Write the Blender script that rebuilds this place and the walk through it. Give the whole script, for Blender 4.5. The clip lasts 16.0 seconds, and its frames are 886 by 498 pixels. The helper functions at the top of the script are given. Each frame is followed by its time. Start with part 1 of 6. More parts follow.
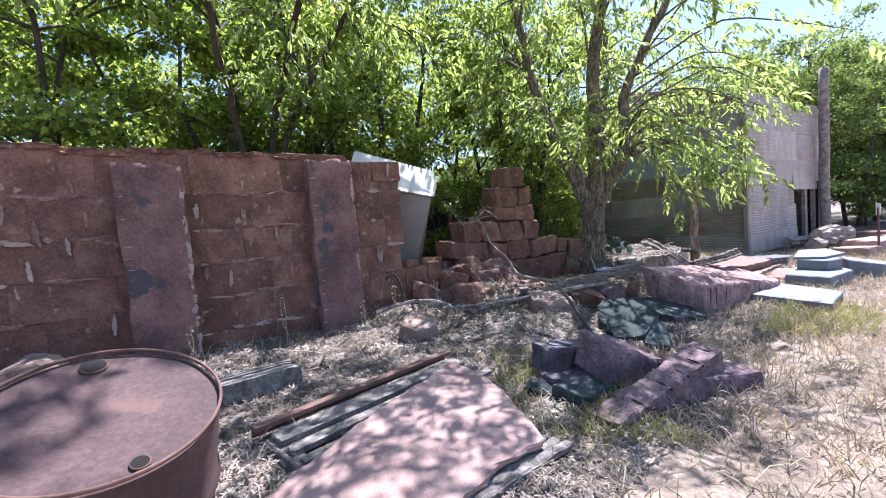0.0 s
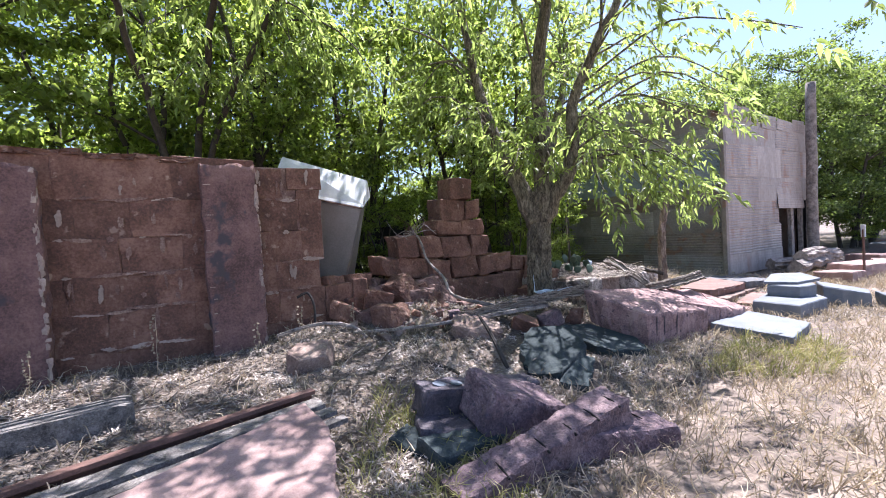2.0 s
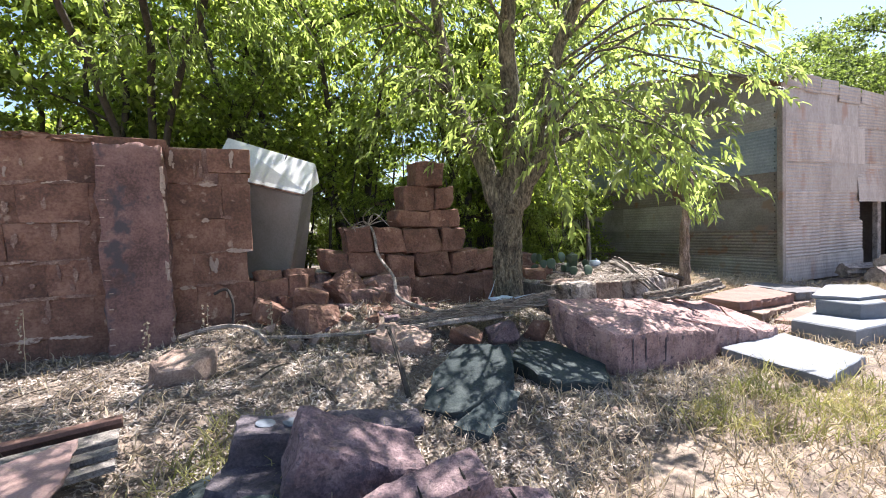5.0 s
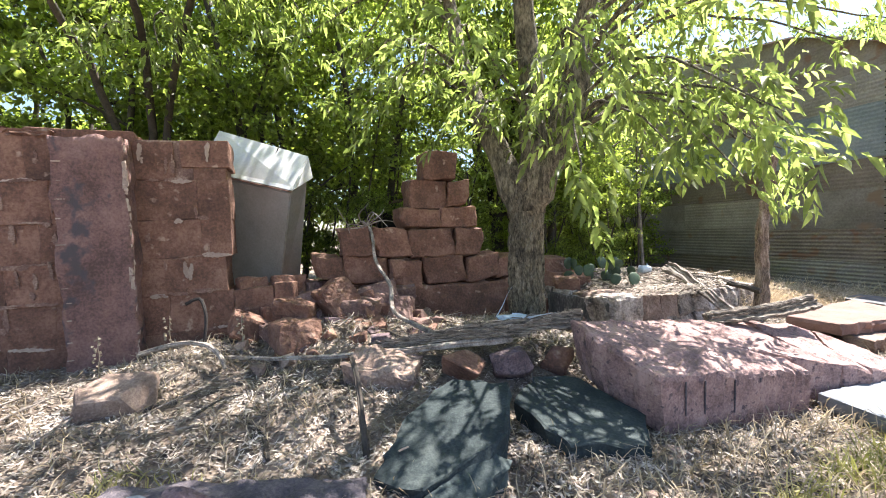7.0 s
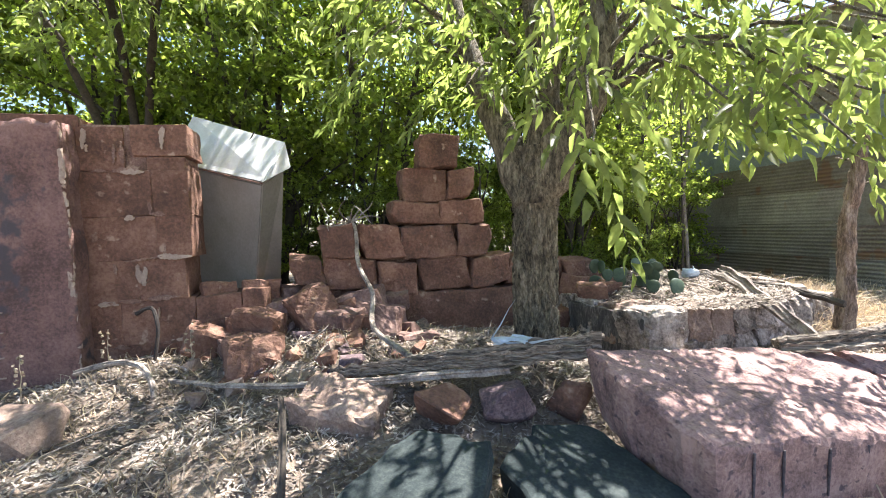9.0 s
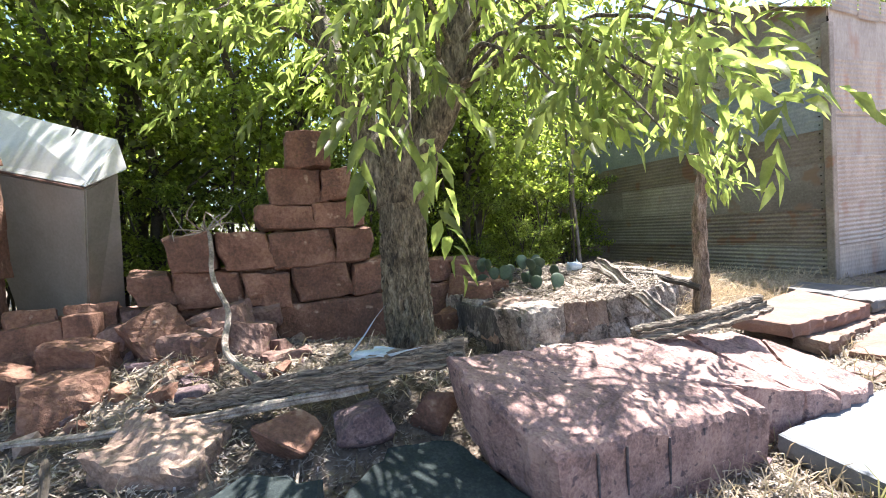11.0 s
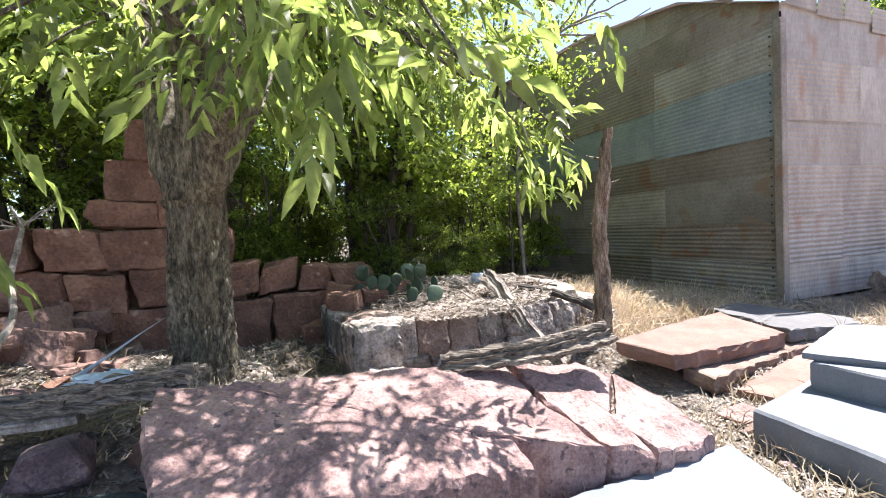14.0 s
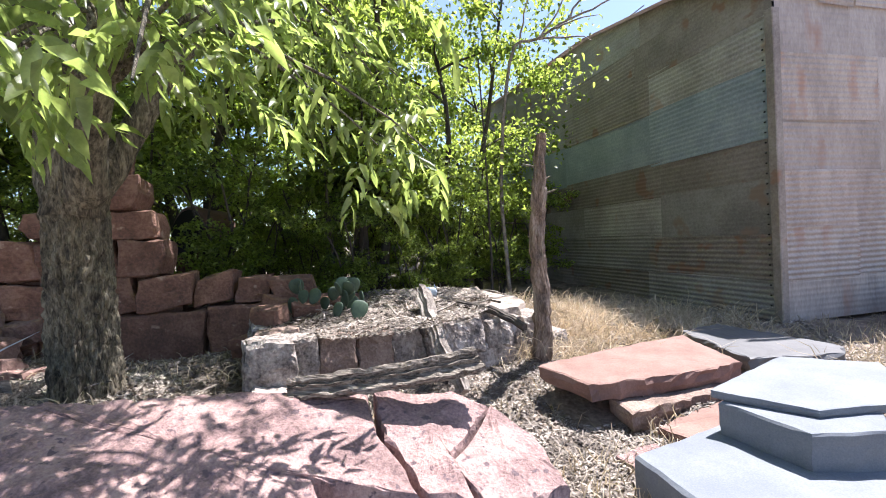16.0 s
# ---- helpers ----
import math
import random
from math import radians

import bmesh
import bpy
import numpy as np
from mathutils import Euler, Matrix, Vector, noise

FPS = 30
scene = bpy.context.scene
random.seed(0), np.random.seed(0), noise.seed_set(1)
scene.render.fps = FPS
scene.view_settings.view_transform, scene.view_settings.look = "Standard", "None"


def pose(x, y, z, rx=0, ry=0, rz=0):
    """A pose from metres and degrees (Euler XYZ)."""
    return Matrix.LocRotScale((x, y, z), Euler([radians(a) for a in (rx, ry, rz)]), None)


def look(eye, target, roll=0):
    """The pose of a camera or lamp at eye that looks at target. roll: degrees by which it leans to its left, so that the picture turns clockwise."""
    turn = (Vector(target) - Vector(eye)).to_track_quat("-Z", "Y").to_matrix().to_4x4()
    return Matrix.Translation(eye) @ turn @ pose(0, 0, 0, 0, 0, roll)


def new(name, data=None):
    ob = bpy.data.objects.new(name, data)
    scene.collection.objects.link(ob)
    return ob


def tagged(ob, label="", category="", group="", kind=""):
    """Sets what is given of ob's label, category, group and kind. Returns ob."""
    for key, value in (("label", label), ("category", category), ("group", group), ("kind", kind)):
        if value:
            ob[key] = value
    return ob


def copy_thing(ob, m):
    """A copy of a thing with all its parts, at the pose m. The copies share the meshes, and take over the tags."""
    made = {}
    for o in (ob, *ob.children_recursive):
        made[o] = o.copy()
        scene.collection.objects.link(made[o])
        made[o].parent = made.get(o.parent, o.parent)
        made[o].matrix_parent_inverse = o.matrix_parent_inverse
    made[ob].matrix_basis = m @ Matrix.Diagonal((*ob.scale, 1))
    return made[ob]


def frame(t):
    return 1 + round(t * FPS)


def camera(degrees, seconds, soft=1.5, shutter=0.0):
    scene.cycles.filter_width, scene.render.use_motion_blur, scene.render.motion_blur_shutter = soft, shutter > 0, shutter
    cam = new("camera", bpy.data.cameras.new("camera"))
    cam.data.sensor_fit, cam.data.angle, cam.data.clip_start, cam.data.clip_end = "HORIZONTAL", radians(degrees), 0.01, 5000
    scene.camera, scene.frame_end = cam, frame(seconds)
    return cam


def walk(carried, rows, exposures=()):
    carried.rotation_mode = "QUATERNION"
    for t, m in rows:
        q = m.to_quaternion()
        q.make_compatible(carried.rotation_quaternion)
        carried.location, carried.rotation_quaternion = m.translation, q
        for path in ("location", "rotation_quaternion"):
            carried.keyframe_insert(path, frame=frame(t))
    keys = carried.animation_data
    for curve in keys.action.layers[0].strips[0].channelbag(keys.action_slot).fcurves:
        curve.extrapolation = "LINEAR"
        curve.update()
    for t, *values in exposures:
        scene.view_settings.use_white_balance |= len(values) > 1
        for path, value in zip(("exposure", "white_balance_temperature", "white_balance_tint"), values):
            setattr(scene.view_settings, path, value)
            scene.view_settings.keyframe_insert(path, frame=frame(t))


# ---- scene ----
cam = camera(94.0, 16.0, soft=1.0)
PATH = [
    (0, (0.1, 0.052, 1.37), (0.053, 2.047, 1.244), -4.7),
    (0.5, (0.382, 0.221, 1.39), (0.316, 2.218, 1.316), -4.5),
    (1, (0.697, 0.33, 1.369), (0.631, 2.328, 1.31), -4.4),
    (1.5, (0.954, 0.436, 1.368), (0.891, 2.434, 1.307), -4.3),
    (2, (1.154, 0.638, 1.331), (1.093, 2.636, 1.263), -3.5),
    (2.5, (1.354, 0.809, 1.32), (1.296, 2.807, 1.246), -3.3),
    (3, (1.604, 0.957, 1.319), (1.541, 2.954, 1.239), -3.1),
    (3.2, (1.698, 1.028, 1.298), (1.616, 3.025, 1.218), -3.1),
    (5.3, (2.522, 1.782, 1.271), (2.14, 3.743, 1.174), -2.5),
    (5.5, (2.563, 1.895, 1.25), (2.148, 3.849, 1.16), -2.6),
    (6, (2.597, 2.168, 1.282), (2.11, 4.106, 1.182), -2.5),
    (6.5, (2.692, 2.387, 1.282), (2.154, 4.311, 1.184), -2.7),
    (7, (2.774, 2.573, 1.283), (2.196, 4.486, 1.189), -2.6),
    (7.5, (2.79, 2.816, 1.27), (2.151, 4.709, 1.165), -2.6),
    (8, (2.811, 3.05, 1.28), (2.108, 4.919, 1.169), -2.7),
    (8.2, (2.842, 3.139, 1.283), (2.098, 4.992, 1.174), -2.7),
    (10.3, (3.007, 3.714, 1.244), (2.389, 5.613, 1.149), -4.0),
    (10.5, (3.054, 3.737, 1.231), (2.529, 5.665, 1.134), -4.7),
    (11, (3.253, 3.793, 1.248), (2.866, 5.751, 1.127), -5.0),
    (11.5, (3.501, 3.852, 1.218), (3.176, 5.821, 1.089), -4.7),
    (12, (3.661, 3.948, 1.212), (3.374, 5.922, 1.077), -5.0),
    (12.5, (3.825, 4.101, 1.211), (3.54, 6.076, 1.073), -5.0),
    (13, (4.088, 4.178, 1.199), (3.779, 6.151, 1.078), -4.7),
    (13.5, (4.344, 4.261, 1.188), (3.985, 6.225, 1.078), -3.6),
    (14, (4.512, 4.484, 1.164), (4.072, 6.432, 1.063), -3.3),
    (14.5, (4.769, 4.591, 1.166), (4.245, 6.518, 1.061), -4.5),
    (15, (5.058, 4.629, 1.143), (4.503, 6.549, 1.058), -2.3),
    (15.5, (5.242, 4.788, 1.128), (4.655, 6.698, 1.056), -2.6),
    (16, (5.474, 4.937, 1.144), (4.846, 6.835, 1.096), -3.2),
]
walk(cam, [(t, look(eye, target, roll)) for t, eye, target, roll in PATH],
     exposures=[(0.0, 1.59, 5600, 21), (3.0, 1.48, 5900, 21), (5.5, 1.78, 6300, 15), (8.0, 2.06, 6400, 13), (11.0, 2.10, 6350, 13), (14.0, 1.79, 6200, 15), (16.0, 1.55, 6000, 16)])

# ---- light ----
SUN_AZ, SUN_EL = radians(31.0), radians(65.0)   # compass angle from +y towards +x, and height
world = bpy.data.worlds.new("sky")
scene.world = world
world.use_nodes = True
sky = world.node_tree.nodes.new("ShaderNodeTexSky")
sky.sky_type, sky.sun_disc = "NISHITA", False
sky.sun_elevation, sky.sun_rotation = SUN_EL, SUN_AZ
world.node_tree.links.new(sky.outputs[0], world.node_tree.nodes["Background"].inputs[0])
world.node_tree.nodes["Background"].inputs[1].default_value = 0.085
sun = new("sun", bpy.data.lights.new("sun", "SUN"))
sun.data.energy, sun.data.angle, sun.data.color = 5.0, radians(0.55), (1.0, 0.95, 0.87)
sun_way = Vector((math.sin(SUN_AZ) * math.cos(SUN_EL), math.cos(SUN_AZ) * math.cos(SUN_EL), math.sin(SUN_EL)))
sun.matrix_world = look((0, 0, 20), Vector((0, 0, 20)) - sun_way)


# ---- materials ----
def material(name, colours, scale=3.0, fine=40.0, rough=0.85, metal=0.0, bump=0.3, spread=0.25, spots=None, translucent=None, ramp=(0.39, 0.61), depth=0.018, stretch=(1.0, 1.0, 1.0)):
    """Noise at two scales between colours, with relief; spots: (colour, scale, threshold); random shift per piece."""
    m = bpy.data.materials.new(name)
    m.use_nodes = True
    nt = m.node_tree
    n, link = nt.nodes, nt.links.new
    bsdf = n["Principled BSDF"]
    geo, info = n.new("ShaderNodeTexCoord"), n.new("ShaderNodeObjectInfo")
    island = n.new("ShaderNodeNewGeometry")
    shift = n.new("ShaderNodeVectorMath")
    shift.operation = "SCALE"
    shift.inputs[0].default_value = (13.1, 7.7, 29.3)
    link(info.outputs["Random"], shift.inputs["Scale"])
    add = n.new("ShaderNodeVectorMath")
    link(island.outputs["Position"], add.inputs[0]), link(shift.outputs[0], add.inputs[1])
    flat = n.new("ShaderNodeVectorMath")
    flat.operation, flat.inputs[1].default_value = "MULTIPLY", stretch
    link(add.outputs[0], flat.inputs[0])
    add = flat
    big, small = n.new("ShaderNodeTexNoise"), n.new("ShaderNodeTexNoise")
    for node, sc, det in ((big, scale, 6.0), (small, fine, 5.0)):
        node.inputs["Scale"].default_value, node.inputs["Detail"].default_value = sc, det
        node.inputs["Roughness"].default_value = 0.65
        link(add.outputs[0], node.inputs["Vector"])
    mixn = n.new("ShaderNodeMath")
    mixn.operation = "MULTIPLY_ADD"
    mixn.inputs[1].default_value, mixn.inputs[2].default_value = 0.4, 0.0
    link(small.outputs["Fac"], mixn.inputs[0])
    mul = n.new("ShaderNodeMath")
    mul.operation = "MULTIPLY_ADD"
    mul.inputs[1].default_value = 0.6
    link(big.outputs["Fac"], mul.inputs[0]), link(mixn.outputs[0], mul.inputs[2])
    col = n.new("ShaderNodeValToRGB")
    els = col.color_ramp.elements
    while len(els) < len(colours):
        els.new(0.5)
    for k, (e, c) in enumerate(zip(els, colours)):
        e.position, e.color = ramp[0] + (ramp[1] - ramp[0]) * k / max(1, len(colours) - 1), (*c, 1)
    link(mul.outputs[0], col.inputs[0])
    out = col.outputs[0]
    if spots:
        sp = n.new("ShaderNodeTexNoise")
        sp.inputs["Scale"].default_value, sp.inputs["Detail"].default_value = spots[1], 8.0
        link(add.outputs[0], sp.inputs["Vector"])
        cut = n.new("ShaderNodeMapRange")
        cut.inputs["From Min"].default_value, cut.inputs["From Max"].default_value = spots[2], spots[2] + 0.06
        link(sp.outputs["Fac"], cut.inputs["Value"])
        mx = n.new("ShaderNodeMixRGB")
        mx.inputs[2].default_value = (*spots[0], 1)
        link(cut.outputs[0], mx.inputs[0]), link(out, mx.inputs[1])
        out = mx.outputs[0]
    hsv = n.new("ShaderNodeHueSaturation")
    var = n.new("ShaderNodeMapRange")
    var.inputs["To Min"].default_value, var.inputs["To Max"].default_value = 1 - spread, 1 + spread
    rnd = n.new("ShaderNodeMath")
    rnd.operation = "FRACT"
    sm = n.new("ShaderNodeMath")
    link(info.outputs["Random"], sm.inputs[0]), link(island.outputs["Random Per Island"], sm.inputs[1])
    link(sm.outputs[0], rnd.inputs[0]), link(rnd.outputs[0], var.inputs["Value"])
    link(var.outputs[0], hsv.inputs["Value"]), link(out, hsv.inputs["Color"])
    link(hsv.outputs[0], bsdf.inputs["Base Color"])
    bsdf.inputs["Roughness"].default_value, bsdf.inputs["Metallic"].default_value = rough, metal
    if bump:
        b = n.new("ShaderNodeBump")
        b.inputs["Strength"].default_value, b.inputs["Distance"].default_value = bump, depth
        link(mul.outputs[0], b.inputs["Height"]), link(b.outputs[0], bsdf.inputs["Normal"])
    if translucent:
        tr, ms = n.new("ShaderNodeBsdfTranslucent"), n.new("ShaderNodeMixShader")
        h2 = n.new("ShaderNodeMixRGB")
        h2.blend_type, h2.inputs[0].default_value, h2.inputs[2].default_value = "MULTIPLY", 1.0, (*translucent[1], 1)
        link(hsv.outputs[0], h2.inputs[1]), link(h2.outputs[0], tr.inputs["Color"])
        ms.inputs[0].default_value = translucent[0]
        link(bsdf.outputs[0], ms.inputs[1]), link(tr.outputs[0], ms.inputs[2])
        link(ms.outputs[0], n["Material Output"].inputs[0])
    return m


RED_STONE = material("red sandstone", [(0.095, 0.05, 0.037), (0.178, 0.09, 0.062), (0.265, 0.15, 0.107)], 3.2, 38, spread=0.16, spots=((0.36, 0.25, 0.19), 7.5, 0.645), bump=1.0, depth=0.03)
MORTAR = material("pale red mortar", [(0.12, 0.068, 0.052), (0.21, 0.125, 0.098), (0.36, 0.26, 0.2)], 4.0, 60, spread=0.0, bump=0.6)
PLASTER = material("worn red plaster", [(0.085, 0.05, 0.045), (0.18, 0.1, 0.088), (0.26, 0.155, 0.135)], 2.6, 45, spread=0.08, spots=((0.075, 0.062, 0.068), 3.5, 0.6), bump=1.0, depth=0.03)
CHIP = material("pale lime chips", [(0.3, 0.22, 0.18), (0.44, 0.35, 0.29)], 8, 60, spread=0.2)
PINK_ROCK = material("pink quarried sandstone", [(0.15, 0.095, 0.09), (0.3, 0.19, 0.175), (0.44, 0.3, 0.265)], 5.0, 60, spread=0.1, spots=((0.13, 0.088, 0.095), 22.0, 0.6), bump=1.0, depth=0.03)
PURPLE_ROCK = material("purple grey rock", [(0.085, 0.058, 0.066), (0.18, 0.12, 0.128), (0.31, 0.22, 0.215)], 6.0, 60, spread=0.12, spots=((0.1, 0.075, 0.085), 26.0, 0.58), bump=1.0, depth=0.03)
DARK_PURPLE = material("dark slaty stone", [(0.04, 0.036, 0.045), (0.085, 0.072, 0.084), (0.15, 0.125, 0.13)], 6.0, 60, spread=0.12, bump=0.9, depth=0.025)
TAN_ROCK = material("tan weathered rock", [(0.13, 0.088, 0.07), (0.25, 0.175, 0.138), (0.38, 0.29, 0.235)], 3.0, 50, spread=0.15, bump=0.9)
PINK_SLAB = material("smooth pink sandstone", [(0.24, 0.155, 0.135), (0.32, 0.215, 0.188), (0.39, 0.275, 0.24)], 3.5, 80, spread=0.08, bump=0.25)
RED_SLAB = material("smooth red sandstone", [(0.17, 0.098, 0.078), (0.225, 0.132, 0.106), (0.28, 0.172, 0.14)], 3.5, 80, spread=0.06, bump=0.35)
GREY_SLAB = material("pale grey granite", [(0.115, 0.129, 0.15), (0.15, 0.165, 0.186), (0.19, 0.205, 0.225)], 2.5, 120, rough=0.7, spread=0.06, bump=0.15)
DARK_GRANITE = material("dark grey granite", [(0.085, 0.085, 0.09), (0.13, 0.128, 0.132)], 3.0, 120, rough=0.6, spread=0.08, bump=0.15)
BLACK_SLAB = material("dark green slate", [(0.012, 0.019, 0.021), (0.024, 0.036, 0.038), (0.055, 0.068, 0.066)], 3.5, 60, rough=0.92, spread=0.15, spots=((0.16, 0.165, 0.155), 9.0, 0.7), bump=0.5)
OLD_WALL = material("crumbling foundation", [(0.08, 0.068, 0.06), (0.28, 0.235, 0.205), (0.5, 0.44, 0.39)], 7, 40, spread=0.2, bump=1.0, depth=0.035, spots=((0.5, 0.46, 0.43), 6.0, 0.6))
# Cement render with the side face's shadow put into the colour, plus pale drips.
SHADOW_RENDER = material("shadow dark cement render", [(0.035, 0.034, 0.034), (0.085, 0.08, 0.076), (0.26, 0.24, 0.225)], 3.0, 40, spread=0.05, bump=0.8, depth=0.02, stretch=(2.2, 2.2, 0.5))
DEAD_WOOD = material("grey weathered wood", [(0.11, 0.09, 0.075), (0.26, 0.22, 0.19), (0.42, 0.37, 0.32)], 9, 60, spread=0.15, bump=0.8)
BARK = material("furrowed bark", [(0.03, 0.024, 0.017), (0.15, 0.125, 0.085), (0.33, 0.285, 0.205)], 26, 90, spread=0.04, bump=1.0, depth=0.06, stretch=(1, 1, 0.3))
SPLIT_WOOD = material("split weathered wood", [(0.035, 0.027, 0.021), (0.2, 0.165, 0.132), (0.4, 0.345, 0.285)], 55, 120, spread=0.12, bump=1.0, depth=0.03, stretch=(0.07, 1, 1))
DARK_BARK = material("dark bark", [(0.03, 0.024, 0.02), (0.08, 0.065, 0.05)], 10, 50, spread=0.15, bump=0.8)
LEAF = material("fresh green leaves", [(0.095, 0.13, 0.04), (0.135, 0.178, 0.06), (0.18, 0.23, 0.085)], 6, 30, rough=0.4, bump=0, spread=0.4, translucent=(0.63, (3.0, 2.85, 2.1)))
LEAF_DARK = material("woodland leaves", [(0.066, 0.092, 0.03), (0.108, 0.146, 0.046), (0.165, 0.212, 0.07)], 0.6, 12, rough=0.45, bump=0, spread=0.55, translucent=(0.6, (3.4, 3.2, 1.6)))
# Woodland leaves again, darkened so the backlit far trees look less bright.
LEAF_FAR = material("darkened far leaves", [(0.05, 0.075, 0.025), (0.085, 0.125, 0.04), (0.13, 0.18, 0.06)], 0.6, 12, rough=0.5, bump=0, spread=0.5, translucent=(0.5, (2.8, 2.6, 1.5)))
STRAW = material("dry straw", [(0.22, 0.175, 0.12), (0.42, 0.35, 0.25), (0.58, 0.5, 0.38)], 2, 10, bump=0, spread=0.3, translucent=(0.3, (1.1, 1.05, 0.9)))
LITTER = material("bleached leaf litter", [(0.055, 0.043, 0.036), (0.21, 0.178, 0.148), (0.52, 0.455, 0.395)], 2.5, 25, bump=0, spread=0.55)
GREEN_GRASS = material("half green grass", [(0.16, 0.17, 0.06), (0.3, 0.28, 0.12), (0.42, 0.36, 0.19)], 2, 10, bump=0, spread=0.3, translucent=(0.3, (1.2, 1.3, 0.8)))
RUST = material("rusted drum paint", [(0.038, 0.021, 0.021), (0.064, 0.034, 0.033), (0.1, 0.057, 0.053)], 2.5, 60, rough=0.8, spread=0.05, spots=((0.12, 0.065, 0.05), 5.0, 0.66), bump=0.3)
BLACK_IRON = material("dark bare iron", [(0.018, 0.015, 0.014), (0.05, 0.038, 0.032)], 20, 90, rough=0.75, spread=0.1, bump=0.4)
RUST_IRON = material("rusty iron", [(0.08, 0.045, 0.035), (0.16, 0.085, 0.065)], 8, 60, rough=0.8, spread=0.1, bump=0.5)
TIN = material("weathered galvanized tin", [(0.2, 0.18, 0.162), (0.285, 0.26, 0.238), (0.38, 0.35, 0.325)], 1.2, 30, rough=0.5, metal=0.25, spread=0.22, bump=0.1, spots=((0.3, 0.22, 0.17), 2.0, 0.62))
TIN_RUST = material("rust browned tin", [(0.165, 0.135, 0.112), (0.235, 0.198, 0.17), (0.31, 0.268, 0.235)], 1.2, 30, rough=0.6, metal=0.25, spread=0.15, bump=0.1, spots=((0.22, 0.13, 0.09), 2.5, 0.6))
TIN_BLUE = material("blue grey tin", [(0.17, 0.2, 0.225), (0.23, 0.265, 0.29), (0.31, 0.34, 0.36)], 1.2, 30, rough=0.55, metal=0.25, spread=0.12, bump=0.1)
# Front sheets, paler and warmer than the tin on the side.
TIN_FRONT = material("pale front tin", [(0.29, 0.245, 0.213), (0.38, 0.325, 0.288), (0.46, 0.405, 0.362)], 2.6, 30, rough=0.55, metal=0.15, spread=0.12, bump=0.1, spots=((0.34, 0.22, 0.165), 1.8, 0.6), stretch=(1, 1, 0.35))
TIN_LID = material("bright sheet metal", [(0.55, 0.56, 0.57), (0.7, 0.71, 0.72)], 3, 40, rough=0.5, metal=0.2, spread=0.05, bump=0.1)
TIN_BODY = material("dull sheet metal", [(0.2, 0.19, 0.175), (0.28, 0.265, 0.25)], 2, 40, rough=0.55, metal=0.3, spread=0.05, bump=0.1, spots=((0.2, 0.13, 0.1), 2.5, 0.66))
CACTUS = material("prickly pear skin", [(0.035, 0.06, 0.038), (0.07, 0.105, 0.062)], 6, 40, rough=0.6, spread=0.15, bump=0.2)
RAG = material("pale blue rag", [(0.35, 0.42, 0.5), (0.55, 0.62, 0.7)], 6, 40, spread=0.1, bump=0.5)
# Near-black that stands in for shade in openings and grooves; also nails, splits.
DARKNESS = material("shade and nail black", [(0.006, 0.0055, 0.005), (0.012, 0.01, 0.009)], 3, 30, rough=1.0, spread=0.1)


# ---- building helpers ----
def part(name, bm, mat, parent, label="", smooth=False):
    """Links a bmesh as one mesh object, under a thing where one is given."""
    me = bpy.data.meshes.new(name)
    if smooth:
        for f in bm.faces:
            f.smooth = True
    bm.to_mesh(me)
    bm.free()
    me.materials.append(mat)
    ob = new(name, me)
    if parent is not None:
        ob.parent = parent
    if label:
        ob["label"] = label
    return ob


def piece(name, me, m, parent=None, label=""):
    """An object on shared mesh data at the pose m."""
    ob = new(name, me)
    ob.parent = parent
    ob.matrix_basis = m
    if label:
        ob["label"] = label
    return ob


def mesh_of(name, bm, mat, smooth=False):
    me = bpy.data.meshes.new(name)
    if smooth:
        for f in bm.faces:
            f.smooth = True
    bm.to_mesh(me)
    bm.free()
    me.materials.append(mat)
    return me


def soup(name, verts, quads, mat, parent=None):
    """Many small four-sided pieces in one mesh: verts (n, 3) and quads (k, 4) as arrays."""
    me = bpy.data.meshes.new(name)
    k = len(quads)
    me.vertices.add(len(verts))
    me.vertices.foreach_set("co", np.asarray(verts, dtype=np.float32).ravel())
    me.loops.add(4 * k)
    me.loops.foreach_set("vertex_index", np.asarray(quads, dtype=np.int32).ravel())
    me.polygons.add(k)
    me.polygons.foreach_set("loop_start", np.arange(0, 4 * k, 4, dtype=np.int32))
    me.update(calc_edges=True)
    me.materials.append(mat)
    ob = new(name, me)
    ob.parent = parent
    return ob


def box(sx, sy, sz, bevel=0.0, at=(0, 0, 0)):
    bm = bmesh.new()
    bmesh.ops.create_cube(bm, size=1, matrix=Matrix.Translation(at) @ Matrix.Diagonal((sx, sy, sz, 1)))
    if bevel:
        bmesh.ops.bevel(bm, geom=bm.edges[:], offset=bevel, segments=1, affect="EDGES")
    return bm


def rough_box(seed, cuts=2, rough=0.04, bevel=0.06):
    """A unit block with knocked corners and uneven faces."""
    rng = random.Random(seed)
    bm = bmesh.new()
    bmesh.ops.create_cube(bm, size=1)
    bmesh.ops.bevel(bm, geom=bm.edges[:], offset=bevel, segments=1, affect="EDGES")
    bmesh.ops.subdivide_edges(bm, edges=[e for e in bm.edges if e.calc_length() > 0.4], cuts=cuts, use_grid_fill=True)
    for v in bm.verts:
        v.co += Vector((rng.uniform(-1, 1), rng.uniform(-1, 1), rng.uniform(-1, 1))) * rough
    return bm


